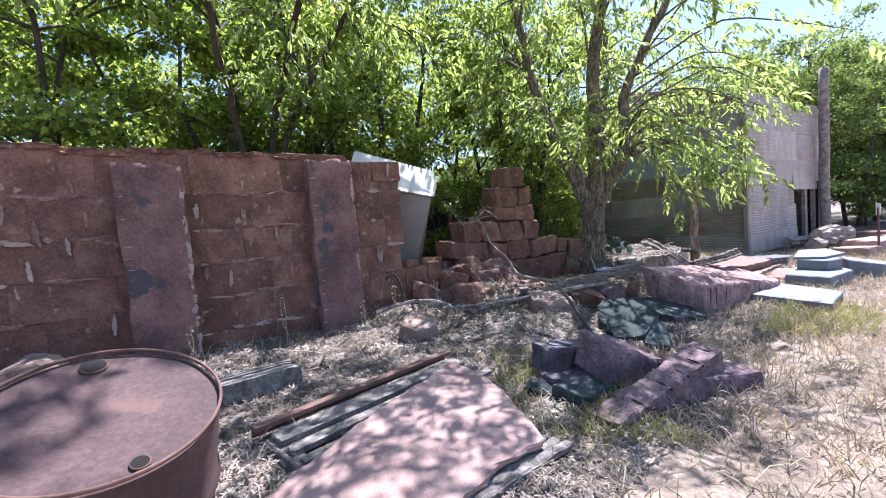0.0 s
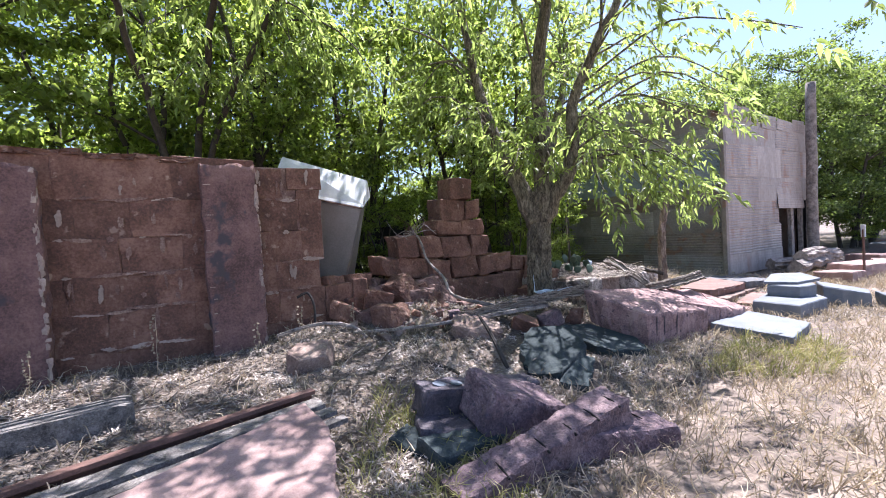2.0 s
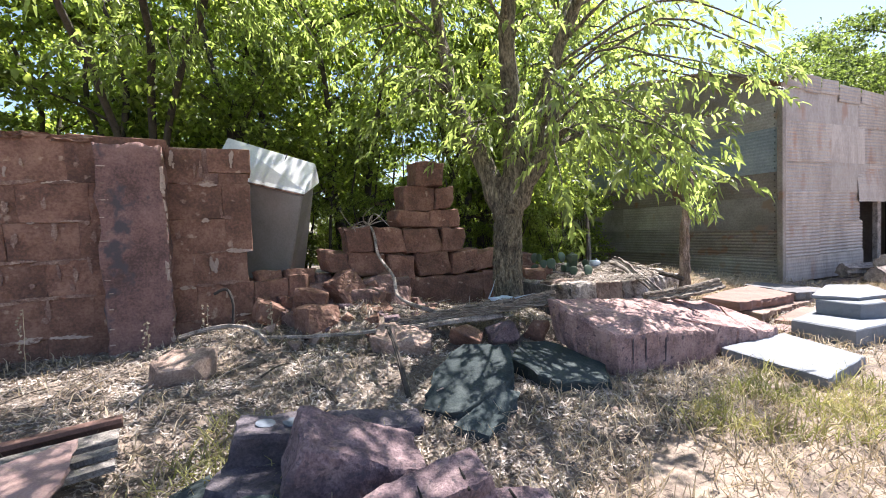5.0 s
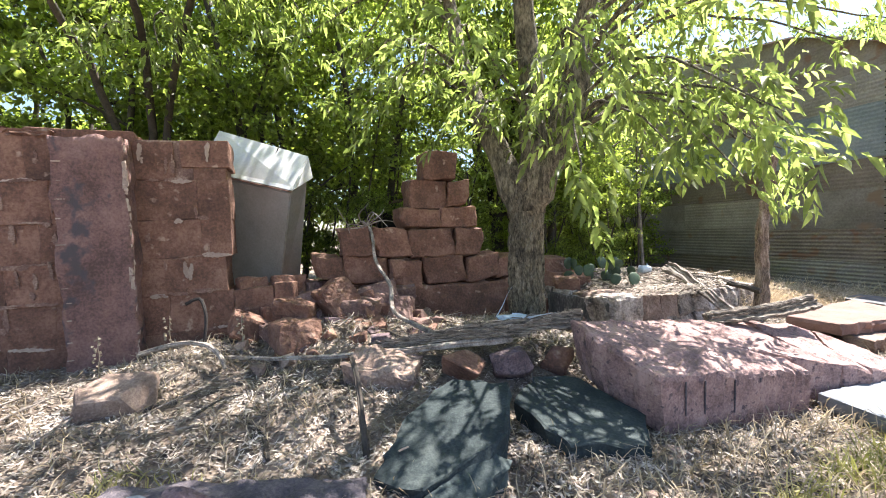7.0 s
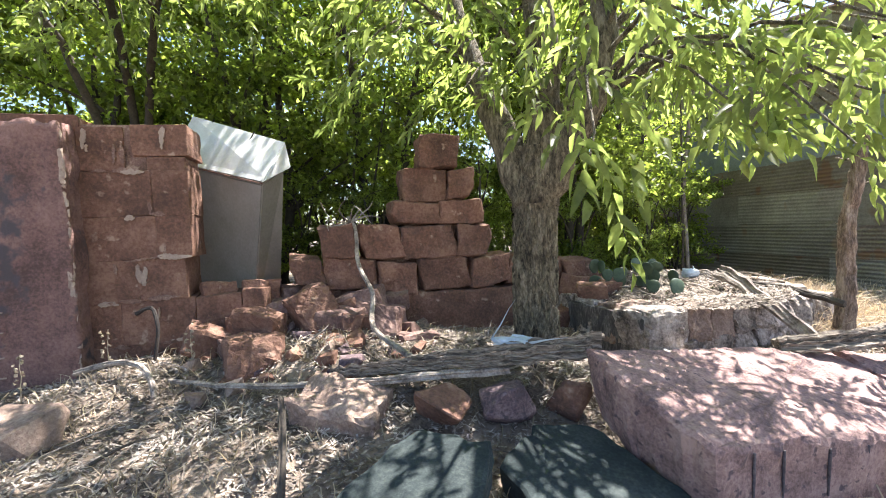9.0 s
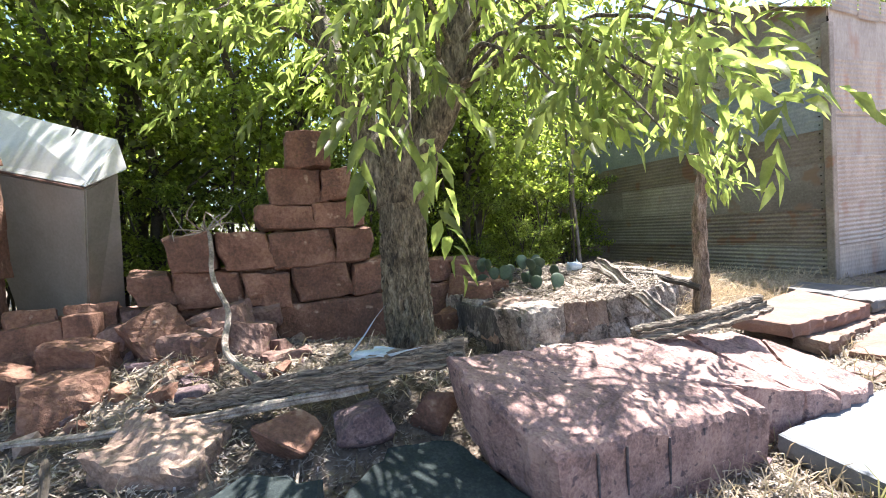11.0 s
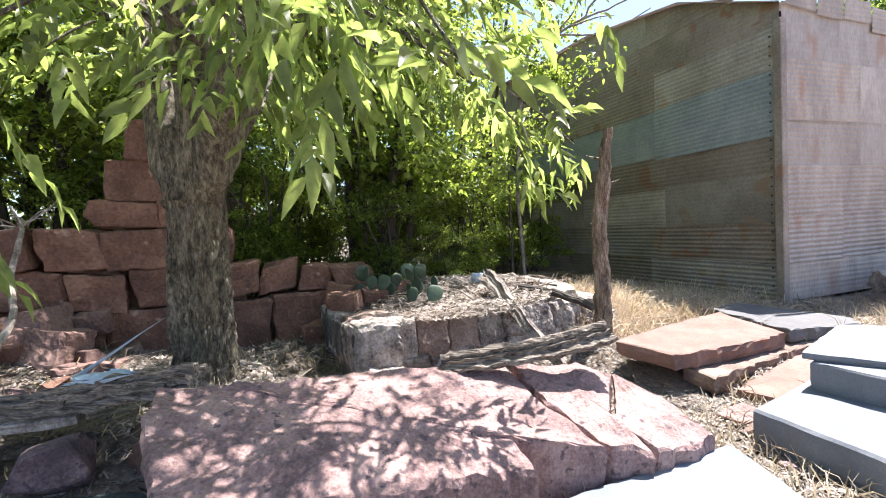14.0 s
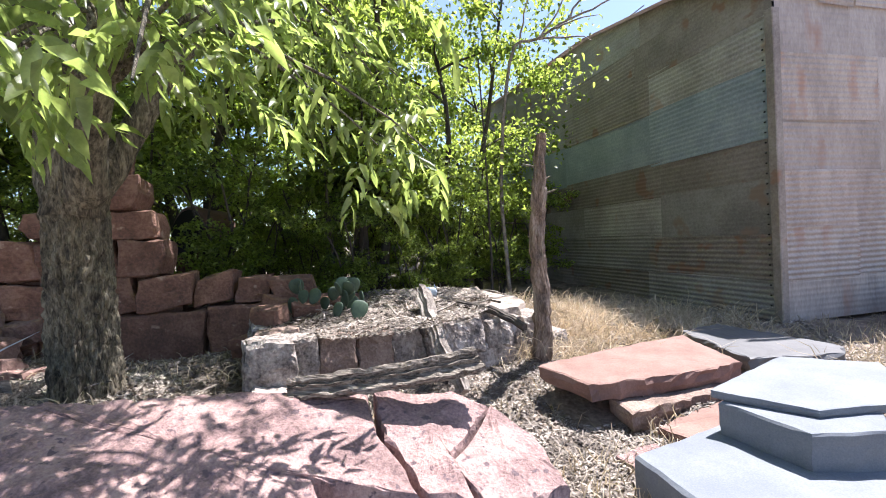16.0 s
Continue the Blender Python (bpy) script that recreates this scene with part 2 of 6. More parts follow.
def hull_rock(sx, sy, sz, seed, count=26, square=0.75, bevel=0.015, detail=True):
    """An angular broken rock: the hull of points on a box pulled part of the way to an ellipsoid."""
    rng = random.Random(seed)
    bm = bmesh.new()
    for _ in range(count):
        v = Vector((rng.uniform(-1, 1), rng.uniform(-1, 1), rng.uniform(-1, 1)))
        c = v / max(abs(v.x), abs(v.y), abs(v.z))
        v = c * square + v.normalized() * (1 - square)
        bm.verts.new((v.x * sx / 2, v.y * sy / 2, v.z * sz / 2))
    bmesh.ops.convex_hull(bm, input=bm.verts[:])
    bmesh.ops.delete(bm, geom=[v for v in bm.verts if not v.link_faces], context="VERTS")
    bmesh.ops.dissolve_limit(bm, angle_limit=radians(14), verts=bm.verts[:], edges=bm.edges[:])
    if bevel:
        bmesh.ops.bevel(bm, geom=bm.edges[:], offset=bevel, segments=1, affect="EDGES")
    if detail:
        bmesh.ops.triangulate(bm, faces=bm.faces[:])
        bmesh.ops.subdivide_edges(bm, edges=[e for e in bm.edges if e.calc_length() > 0.09], cuts=2, use_grid_fill=True)
        for v in bm.verts:
            v.co += noise.noise_vector(v.co * 9 + Vector((seed, 0, 0))) * 0.012 + noise.noise_vector(v.co * 26) * 0.005
    return bm


def broken_block(sx, sy, sz, seed):
    """A squared stone with skewed faces, a knocked corner or two and a rough skin."""
    rng = random.Random(seed)
    bm = bmesh.new()
    bmesh.ops.create_cube(bm, size=1)
    for v in bm.verts:
        v.co = Vector(c * (1 + rng.uniform(-0.28, 0.14)) for c in v.co)
    for _ in range(2):
        way = Vector((rng.choice((-1, 1)) * rng.uniform(0.3, 1), rng.choice((-1, 1)) * rng.uniform(0.3, 1), rng.uniform(-0.4, 1))).normalized()
        cut = bmesh.ops.bisect_plane(bm, geom=bm.verts[:] + bm.edges[:] + bm.faces[:], plane_co=way * rng.uniform(0.46, 0.58), plane_no=way, clear_outer=True)
        edges = [e for e in cut["geom_cut"] if isinstance(e, bmesh.types.BMEdge)]
        if len(edges) > 2:
            bmesh.ops.contextual_create(bm, geom=edges)
    for v in bm.verts:
        v.co = Vector((v.co.x * sx, v.co.y * sy, v.co.z * sz))
    bmesh.ops.bevel(bm, geom=bm.edges[:], offset=0.008, segments=1, affect="EDGES")
    bmesh.ops.triangulate(bm, faces=bm.faces[:])
    for size in (0.16, 0.08):
        bmesh.ops.subdivide_edges(bm, edges=[e for e in bm.edges if e.calc_length() > size], cuts=1)
        bmesh.ops.triangulate(bm, faces=[f for f in bm.faces if len(f.verts) > 4])
    for v in bm.verts:
        v.co += noise.noise_vector(v.co * 8 + Vector((seed, 0, 0))) * 0.014 + noise.noise_vector(v.co * 27) * 0.006
    bmesh.ops.recalc_face_normals(bm, faces=bm.faces[:])
    return bm


def slab(outline, top, thick, seed=0, step=0.07, rough=0.012, under=0.0, crown=0.0, relief=0.004):
    """A stone slab: outline of (x, y) corners, top(x, y) its height, with broken sides; under: how far the foot draws in."""
    rng = random.Random(seed)
    pts = []
    for (x0, y0), (x1, y1) in zip(outline, outline[1:] + outline[:1]):
        n = max(2, int(math.hypot(x1 - x0, y1 - y0) / step))
        for k in range(n):
            w = k / n
            j = rough if k else rough * 0.4
            pts.append((x0 + (x1 - x0) * w + rng.uniform(-j, j), y0 + (y1 - y0) * w + rng.uniform(-j, j)))
    cx, cy = sum(p[0] for p in pts) / len(pts), sum(p[1] for p in pts) / len(pts)
    bm = bmesh.new()
    rings = []
    size = max(math.hypot(p[0] - cx, p[1] - cy) for p in pts)
    edge = min(0.03, 0.02 / size)
    for shrink, drop in ((under + 0.02, 1.0), (under * 0.6, 0.66), (under * 0.2, 0.33), (0.0, 0.06), (edge, 0.0), (0.12, 0.0), (0.28, 0.0), (0.46, 0.0), (0.64, 0.0), (0.82, 0.0)):
        ring = []
        for x, y in pts:
            px, py = cx + (x - cx) * (1 - shrink), cy + (y - cy) * (1 - shrink)
            if 0 < drop:
                px += rng.uniform(-rough, rough) * 0.8
                py += rng.uniform(-rough, rough) * 0.8
            z = top(px, py) - drop * thick
            if drop < 0.1:
                z += noise.noise(Vector((px * 4, py * 4, seed))) * relief * 2 + noise.noise(Vector((px * 17, py * 17, seed))) * relief + crown * (1 - (1 - shrink) ** 2)
            ring.append(bm.verts.new((px, py, z)))
        rings.append(ring)
    n = len(pts)
    for a, b in zip(rings, rings[1:]):
        for k in range(n):
            bm.faces.new((a[k], a[(k + 1) % n], b[(k + 1) % n], b[k]))
    tip = bm.verts.new((cx, cy, top(cx, cy) + crown))
    for k in range(n):
        bm.faces.new((rings[-1][k], rings[-1][(k + 1) % n], tip))
    bm.faces.new(list(reversed(rings[0])))
    bmesh.ops.recalc_face_normals(bm, faces=bm.faces[:])
    return bm


def plane_of(a, b, c):
    """The height over (x, y) of the plane through three points."""
    a, b, c = Vector(a), Vector(b), Vector(c)
    n = (b - a).cross(c - a)
    return lambda x, y: a.z - (n.x * (x - a.x) + n.y * (y - a.y)) / n.z


def tube(path, radii, sides=8, seed=0, rough=0.0, flute=0.0, caps=True):
    """A tapered, uneven limb along points of a path."""
    rng = random.Random(seed)
    bm = bmesh.new()
    rings = []
    prev = None
    groove = [rng.uniform(-flute, flute) * 1.6 for _ in range(sides)]
    for k, (p, r) in enumerate(zip(path, radii)):
        p = Vector(p)
        d = Vector(path[min(k + 1, len(path) - 1)]) - Vector(path[max(k - 1, 0)])
        d.normalize()
        side = (prev - d * prev.dot(d)) if prev is not None else d.orthogonal()
        side.normalize()
        prev = side
        up = d.cross(side)
        ring = []
        for s in range(sides):
            a = 2 * math.pi * s / sides
            q = r * (1 + rng.uniform(-rough, rough) + groove[s])
            ring.append(bm.verts.new(p + (side * math.cos(a) + up * math.sin(a)) * q))
        rings.append(ring)
    for a, b in zip(rings, rings[1:]):
        for s in range(sides):
            bm.faces.new((a[s], a[(s + 1) % sides], b[(s + 1) % sides], b[s]))
    if caps:
        bm.faces.new(list(reversed(rings[0])))
        bm.faces.new(rings[-1])
    return bm


def bend(points, n, seed=0, wobble=0.0):
    """A smooth line of n points through corner points, with a little wander."""
    rng = random.Random(seed)
    P = [Vector(p) for p in points]
    out = []
    for k in range(n):
        w = k / (n - 1) * (len(P) - 1)
        i = min(int(w), len(P) - 2)
        f = w - i
        p0, p1, p2, p3 = P[max(i - 1, 0)], P[i], P[i + 1], P[min(i + 2, len(P) - 1)]
        v = 0.5 * ((2 * p1) + (p2 - p0) * f + (2 * p0 - 5 * p1 + 4 * p2 - p3) * f * f + (3 * p1 - p0 - 3 * p2 + p3) * f ** 3)
        if 0 < k < n - 1:
            v = v + Vector((rng.uniform(-1, 1), rng.uniform(-1, 1), rng.uniform(-1, 1))) * wobble
        out.append(v)
    return out


def taper(r0, r1, n):
    return [r0 + (r1 - r0) * k / (n - 1) for k in range(n)]


def holder(name, at=(0, 0, 0), turn=0.0):
    ob = new(name)
    ob.empty_display_size = 0.1
    ob.matrix_basis = pose(*at, 0, 0, turn)
    return ob


# ---- ground ----
HEIGHTS = np.array([(0, 0, -.03), (0, 2, -.04), (-1, 1, 0), (-1.2, 3, .06), (-2.6, 4, .18), (-1.3, 5, .13), (-.3, 4.6, .08), (-.6, 5.6, .25), (.5, 6.5, .4), (1.5, 6.3, .25),
                    (2.4, 6.7, .27), (1, 5.2, .13), (1, 3.2, -.13), (1.9, 3.2, -.21), (2.7, 3.5, -.23), (1.6, 4.7, -.05), (2.5, 5.2, -.08), (3.3, 5.6, -.16), (4, 6.2, -.22),
                    (5.6, 7.7, -.21), (5.1, 8.8, -.02), (6, 8.5, -.14), (7.8, 10.9, -.1), (4.5, 9.7, .15), (3, 4, -.23), (4, 4, -.23)])
HEIGHTS = np.vstack([HEIGHTS, [(5, 5, -.23), (6, 5, -.25), (12, 12, -.15), (9, 11, -.15), (9, 6, -.25), (0, 9, .4), (-4, 6, .3), (3.1, 7.2, -.05), (2.2, 8, .12), (3, -2, -.1), (-5, 2, .2), (0, 20, .3), (30, 30, -.2), (-20, 10, .3)]])


def ground_z(x, y):
    x, y = np.asarray(x, float), np.asarray(y, float)
    d = (x[..., None] - HEIGHTS[:, 0]) ** 2 + (y[..., None] - HEIGHTS[:, 1]) ** 2
    w = 1 / (d + 0.12) ** 2
    return (w * HEIGHTS[:, 2]).sum(-1) / w.sum(-1)


def gz(x, y):
    return float(ground_z(x, y))


def ground():
    far = [12.4 * 1.22 ** k for k in range(1, 20)]
    line = np.concatenate([[-v for v in reversed(far)], np.arange(-12, 12.01, 0.1), far])
    X, Y = np.meshgrid(line + 3.5, line + 6.0)
    Z = ground_z(X, Y)
    near = np.clip(1.6 - np.hypot(X - 3.5, Y - 6) / 14, 0, 1)
    bumps = np.array([noise.noise(Vector((x * 1.7, y * 1.7, 0))) * 0.03 + noise.noise(Vector((x * 6, y * 6, 4))) * 0.014 for x, y in zip(X.ravel(), Y.ravel())]).reshape(X.shape)
    Z = Z + bumps * near
    n = len(line)
    idx = np.arange(n * n).reshape(n, n)
    quads = np.stack([idx[:-1, :-1], idx[:-1, 1:], idx[1:, 1:], idx[1:, :-1]], -1).reshape(-1, 4)
    ob = soup("ground", np.stack([X, Y, Z], -1).reshape(-1, 3), quads, GROUND)
    ob.data.polygons.foreach_set("use_smooth", [True] * len(ob.data.polygons))
    tagged(ob, "dry earth covered with bleached leaf litter and straw", "ground", kind="structure")


def ground_material():
    m = material("dry earth", [(0.065, 0.048, 0.037), (0.18, 0.137, 0.105), (0.31, 0.245, 0.19)], 2.3, 30, spread=0.0, bump=0.8, depth=0.03)
    n, link = m.node_tree.nodes, m.node_tree.links.new
    bsdf = n["Principled BSDF"]
    old = bsdf.inputs["Base Color"].links[0].from_socket
    pos, sep = n.new("ShaderNodeNewGeometry"), n.new("ShaderNodeVectorMath")
    sep.operation = "DOT_PRODUCT"
    sep.inputs[1].default_value = (0.69, -0.72, 0)
    link(pos.outputs["Position"], sep.inputs[0])
    wave = n.new("ShaderNodeTexNoise")
    wave.inputs["Scale"].default_value, wave.inputs["Detail"].default_value = 1.1, 6.0
    link(pos.outputs["Position"], wave.inputs["Vector"])
    add = n.new("ShaderNodeMath")
    add.operation = "MULTIPLY_ADD"
    add.inputs[1].default_value = 1.3
    link(wave.outputs["Fac"], add.inputs[0]), link(sep.outputs["Value"], add.inputs[2])
    cut = n.new("ShaderNodeMapRange")
    cut.inputs["From Min"].default_value, cut.inputs["From Max"].default_value = 0.6, 1.5
    link(add.outputs[0], cut.inputs["Value"])
    mx = n.new("ShaderNodeMixRGB")
    mx.inputs[2].default_value = (0.27, 0.212, 0.16, 1)
    link(cut.outputs[0], mx.inputs[0]), link(old, mx.inputs[1])
    link(mx.outputs[0], bsdf.inputs["Base Color"])
    return m


GROUND = ground_material()
ground()

# ---- ruined sandstone wall ----
WALL = (-1.25, 5.61, 0.0)
WALL_TURN = 37.0


def worn_stone(seed):
    """A unit wall stone, hardly rounded, with a pitted and wavy face."""
    bm = rough_box(seed, 7, 0.0, 0.018)
    for v in bm.verts:
        q = v.co.copy()
        v.co += noise.noise_vector(q * 2.2 + Vector((seed * 3.1, 0, 0))) * 0.03 + noise.noise_vector(q * 7 + Vector((0, seed * 2.3, 0))) * 0.014
    return bm


BLOCKS = [mesh_of("wall_stone", worn_stone(k), RED_STONE) for k in range(10)]


def wall_xy(s, back=0.0):
    a = radians(WALL_TURN)
    return WALL[0] + s * math.cos(a) - back * math.sin(a), WALL[1] + s * math.sin(a) + back * math.cos(a)


def ruined_wall():
    wall = holder("wall_1", WALL, WALL_TURN)
    tagged(wall, "ruined red sandstone wall with buttresses and a collapsed gap", "wall", kind="structure")
    rng = random.Random(5)
    courses = [(-0.25, 0.36), (0.36, 0.75), (0.75, 1.12), (1.12, 1.5), (1.5, 1.9), (1.9, 2.36)]

    def stones(s0, s1, z0, z1, lo, hi, first=0.0):
        s = s0
        while s < s1 - 0.02:
            w = min(rng.uniform(lo, hi), s1 - s)
            if s1 - s - w < 0.2:
                w = s1 - s
            stone(s, s + w, z0, z1)
            s += w

    def stone(s, e, z0, z1, back=0.0, lean=0.0, deep=0.42):
        gap = rng.uniform(-0.016, 0.0)
        out = rng.uniform(-0.006, 0.006) + back
        m = Matrix.Translation(((s + e) / 2, deep / 2 + out, (z0 + z1) / 2)) @ pose(0, 0, 0, rng.uniform(-0.5, 0.5), rng.uniform(-0.8, 0.8) + lean, rng.uniform(-0.5, 0.5)) @ Matrix.Diagonal((e - s - gap, deep, z1 - z0 - gap, 1))
        piece("stone", rng.choice(BLOCKS), m, wall)

    def loose(s, e, z0, z1, back=0.0, lean=0.0):
        ob = part("stone", broken_block((e - s) * 1.12, 0.46, (z1 - z0) * 1.1, int(s * 100 + z0 * 1000)), RED_STONE, wall)
        ob.matrix_basis = pose((s + e) / 2, 0.2 + back + rng.uniform(-0.03, 0.03), (z0 + z1) / 2, rng.uniform(-3, 3), lean + rng.uniform(-2.5, 2.5), rng.uniform(-5, 5))

    def fitted(s0, s1, z0, z1):
        """A squared stone of the dry remnant: flat face, knocked corners, tight to its neighbours."""
        seed = int(s0 * 100 + z0 * 1000)
        bm = rough_box(seed, 9, 0.0, 0.035)
        size = Vector((s1 - s0 - 0.008, 0.42, z1 - z0 - 0.006))
        skew = [rng.uniform(-0.06, 0.06) for _ in range(4)]
        for v in bm.verts:
            q = Vector((v.co.x * size.x, v.co.y * size.y, v.co.z * size.z))
            q.x += skew[0] * v.co.z + skew[1] * abs(v.co.z)
            q.z += skew[2] * v.co.x + skew[3] * v.co.x * v.co.y
            q += noise.noise_vector(q * 5 + Vector((seed, 0, 0))) * 0.03 + noise.noise_vector(q * 17 + Vector((0, seed, 0))) * 0.012
            v.co = q
        ob = part("stone", bm, RED_STONE, wall)
        ob.matrix_basis = pose((s0 + s1) / 2, 0.21 + rng.uniform(-0.04, 0.03), (z0 + z1) / 2, rng.uniform(-2, 2), rng.uniform(-1, 1), rng.uniform(-4, 4))

    for z0, z1 in courses[:-1]:
        stones(-9.0, 0.72 + rng.uniform(0, 0.1), z0, z1, 0.45, 0.95)
    stones(-9.0, 0.0, 1.9, 2.37, 0.7, 1.15)
    stone(0.0, 0.33, 1.9, 2.28), stone(0.4, 0.83, 2.03, 2.3), stone(0.5, 0.8, 1.86, 2.02)
    # low part beyond the broken end
    stone(0.8, 1.18, 0.36, 0.75), stone(0.76, 1.3, -0.2, 0.36), loose(1.18, 1.42, 0.3, 0.74, lean=4), loose(1.32, 2.0, -0.1, 0.42)
    # stepped remnant, its courses fitted close with dark open joints
    for s0, s1, z0, z1 in ((2.97, 3.4, 1.9, 2.25), (2.78, 3.26, 1.55, 1.9), (3.27, 3.56, 1.56, 1.89), (2.64, 3.14, 1.31, 1.55), (3.15, 3.66, 1.3, 1.56),
                           (1.92, 2.28, 1.02, 1.35), (2.3, 2.72, 0.98, 1.33), (2.73, 3.32, 0.96, 1.31), (3.36, 3.73, 0.94, 1.29), (1.93, 2.46, 0.67, 1.01),
                           (2.48, 2.89, 0.61, 0.95), (2.91, 3.45, 0.61, 0.96), (3.47, 3.92, 0.62, 0.94), (1.62, 1.92, 0.76, 1.05), (3.94, 4.3, 0.62, 0.92),
                           (4.32, 4.62, 0.6, 0.86), (4.64, 5.09, 0.46, 0.84)):
        fitted(s0, s1, z0, z1)
    for s0, s1 in ((1.95, 2.68), (2.7, 4.0), (4.02, 4.6), (4.62, 5.3)):
        fitted(s0, s1, -0.2, 0.6)
    # mortar core, set behind the stone faces
    for s0, s1, z1 in ((-9.0, 0.7, 2.3), (0.7, 1.3, 0.7), (2.0, 5.2, 0.5), (2.1, 3.8, 0.85), (2.4, 3.6, 1.2), (2.8, 3.5, 1.48)):
        part("mortar_core", box(s1 - s0, 0.36 if s0 < 1 else 0.2, z1 + 0.3, 0, ((s0 + s1) / 2, 0.205 + 0.03 * (s0 > 1) + 0.004 * (s0 > 0), (z1 - 0.3) / 2)), MORTAR, wall)
    # flat cap of thin stones along the top
    s = -9.0
    while s < -0.75:
        w = min(rng.uniform(0.14, 0.5), -0.62 - s)
        bm = slab([(s, -0.03), (s + w, -0.03 + rng.uniform(-0.02, 0.02)), (s + w, 0.45), (s, 0.45)], lambda x, y, q=rng.uniform(2.355, 2.4): q, 0.06, int(s * 100), 0.06, 0.03)
        part("cap_stone", bm, RED_STONE, wall)
        s += w + 0.01
    # buttresses
    for s0, top in ((-0.58, 2.27), (-2.46, 2.2), (-4.36, 2.2)):
        bm = rough_box(int(s0 * 10), 26, 0.0, 0.02)
        for v in bm.verts:
            q = Vector((v.co.x * 0.56, v.co.y * 0.26, v.co.z * (top + 0.4)))
            q += noise.noise_vector(q * 5 + Vector((s0, 0, 0))) * 0.035 + noise.noise_vector(q * 16) * 0.02
            v.co = q + Vector((s0 + 0.29, -0.08, (top - 0.4) / 2))
        butt = part("buttress", bm, PLASTER, wall, "plastered red buttress with chipped edges", True)
        z = 0.25
        while z < top - 0.2:
            part("mortar_chip", box(rng.uniform(0.03, 0.08), 0.012, rng.uniform(0.005, 0.012), 0.003, (s0 + 0.05 + rng.uniform(-0.01, 0.02), -0.208, z)), CHIP, butt)
            z += rng.uniform(0.1, 0.24)
        for _ in range(44):
            z = rng.uniform(0.2, top - 0.02)
            part("edge_chip", hull_rock(rng.uniform(0.025, 0.055), 0.03, rng.uniform(0.04, 0.13), int(z * 999), 12, 0.7, 0, False), CHIP, butt).location = (s0 + 0.562 + rng.uniform(-0.012, 0.008), -0.203, z)
    # pale mortar smears over the joints
    for k in range(330):
        s, (z0, z1) = rng.uniform(-5.5, 0.65), rng.choice(courses[1:])
        tall = rng.random() < 0.4
        w, h = (rng.uniform(0.015, 0.06), rng.uniform(0.06, 0.24)) if tall else (rng.uniform(0.06, 0.34), rng.uniform(0.012, 0.06))
        if min(abs(s - q - 0.29) for q in (-0.58, -2.46, -4.36)) < 0.31 + w / 2:
            continue
        z = z0 + (rng.uniform(0.05, 0.3) if tall else rng.uniform(-0.015, 0.015))
        ring = [(w / 2 * math.cos(t) * rng.uniform(0.55, 1.1), h / 2 * math.sin(t) * rng.uniform(0.5, 1.15)) for t in (q * math.pi / 4.5 for q in range(9))]
        bm = slab(ring, lambda x, y: 0.005, 0.016, k, 0.014, 0.006, relief=0.002)
        part("mortar_smear", bm, CHIP if rng.random() < 0.22 else MORTAR, wall).matrix_basis = Matrix.Translation((s, -0.012, z)) @ pose(0, 0, 0, 90, rng.uniform(-8, 8), 0)


ruined_wall()


# ---- tin shed ----
SHED = (7.78, 10.95, -0.1)


def corrugated(w, h, amp, pitch, seed, top=None):
    rng = random.Random(seed)
    bm = bmesh.new()
    rows = max(4, int(h / pitch * 6))
    sag = rng.uniform(-0.012, 0.012)
    cols = 4
    grid = []
    for i in range(rows + 1):
        z = h * i / rows
        grid.append([bm.verts.new((w * c / cols, amp * math.sin(2 * math.pi * z / pitch) + sag * math.sin(math.pi * c / cols) + rng.uniform(-0.001, 0.001), min(z, top(w * c / cols)) if top else z + rng.uniform(-0.002, 0.002))) for c in range(cols + 1)])
    for a, b in zip(grid, grid[1:]):
        for c in range(cols):
            bm.faces.new((a[c], a[c + 1], b[c + 1], b[c]))
    return bm


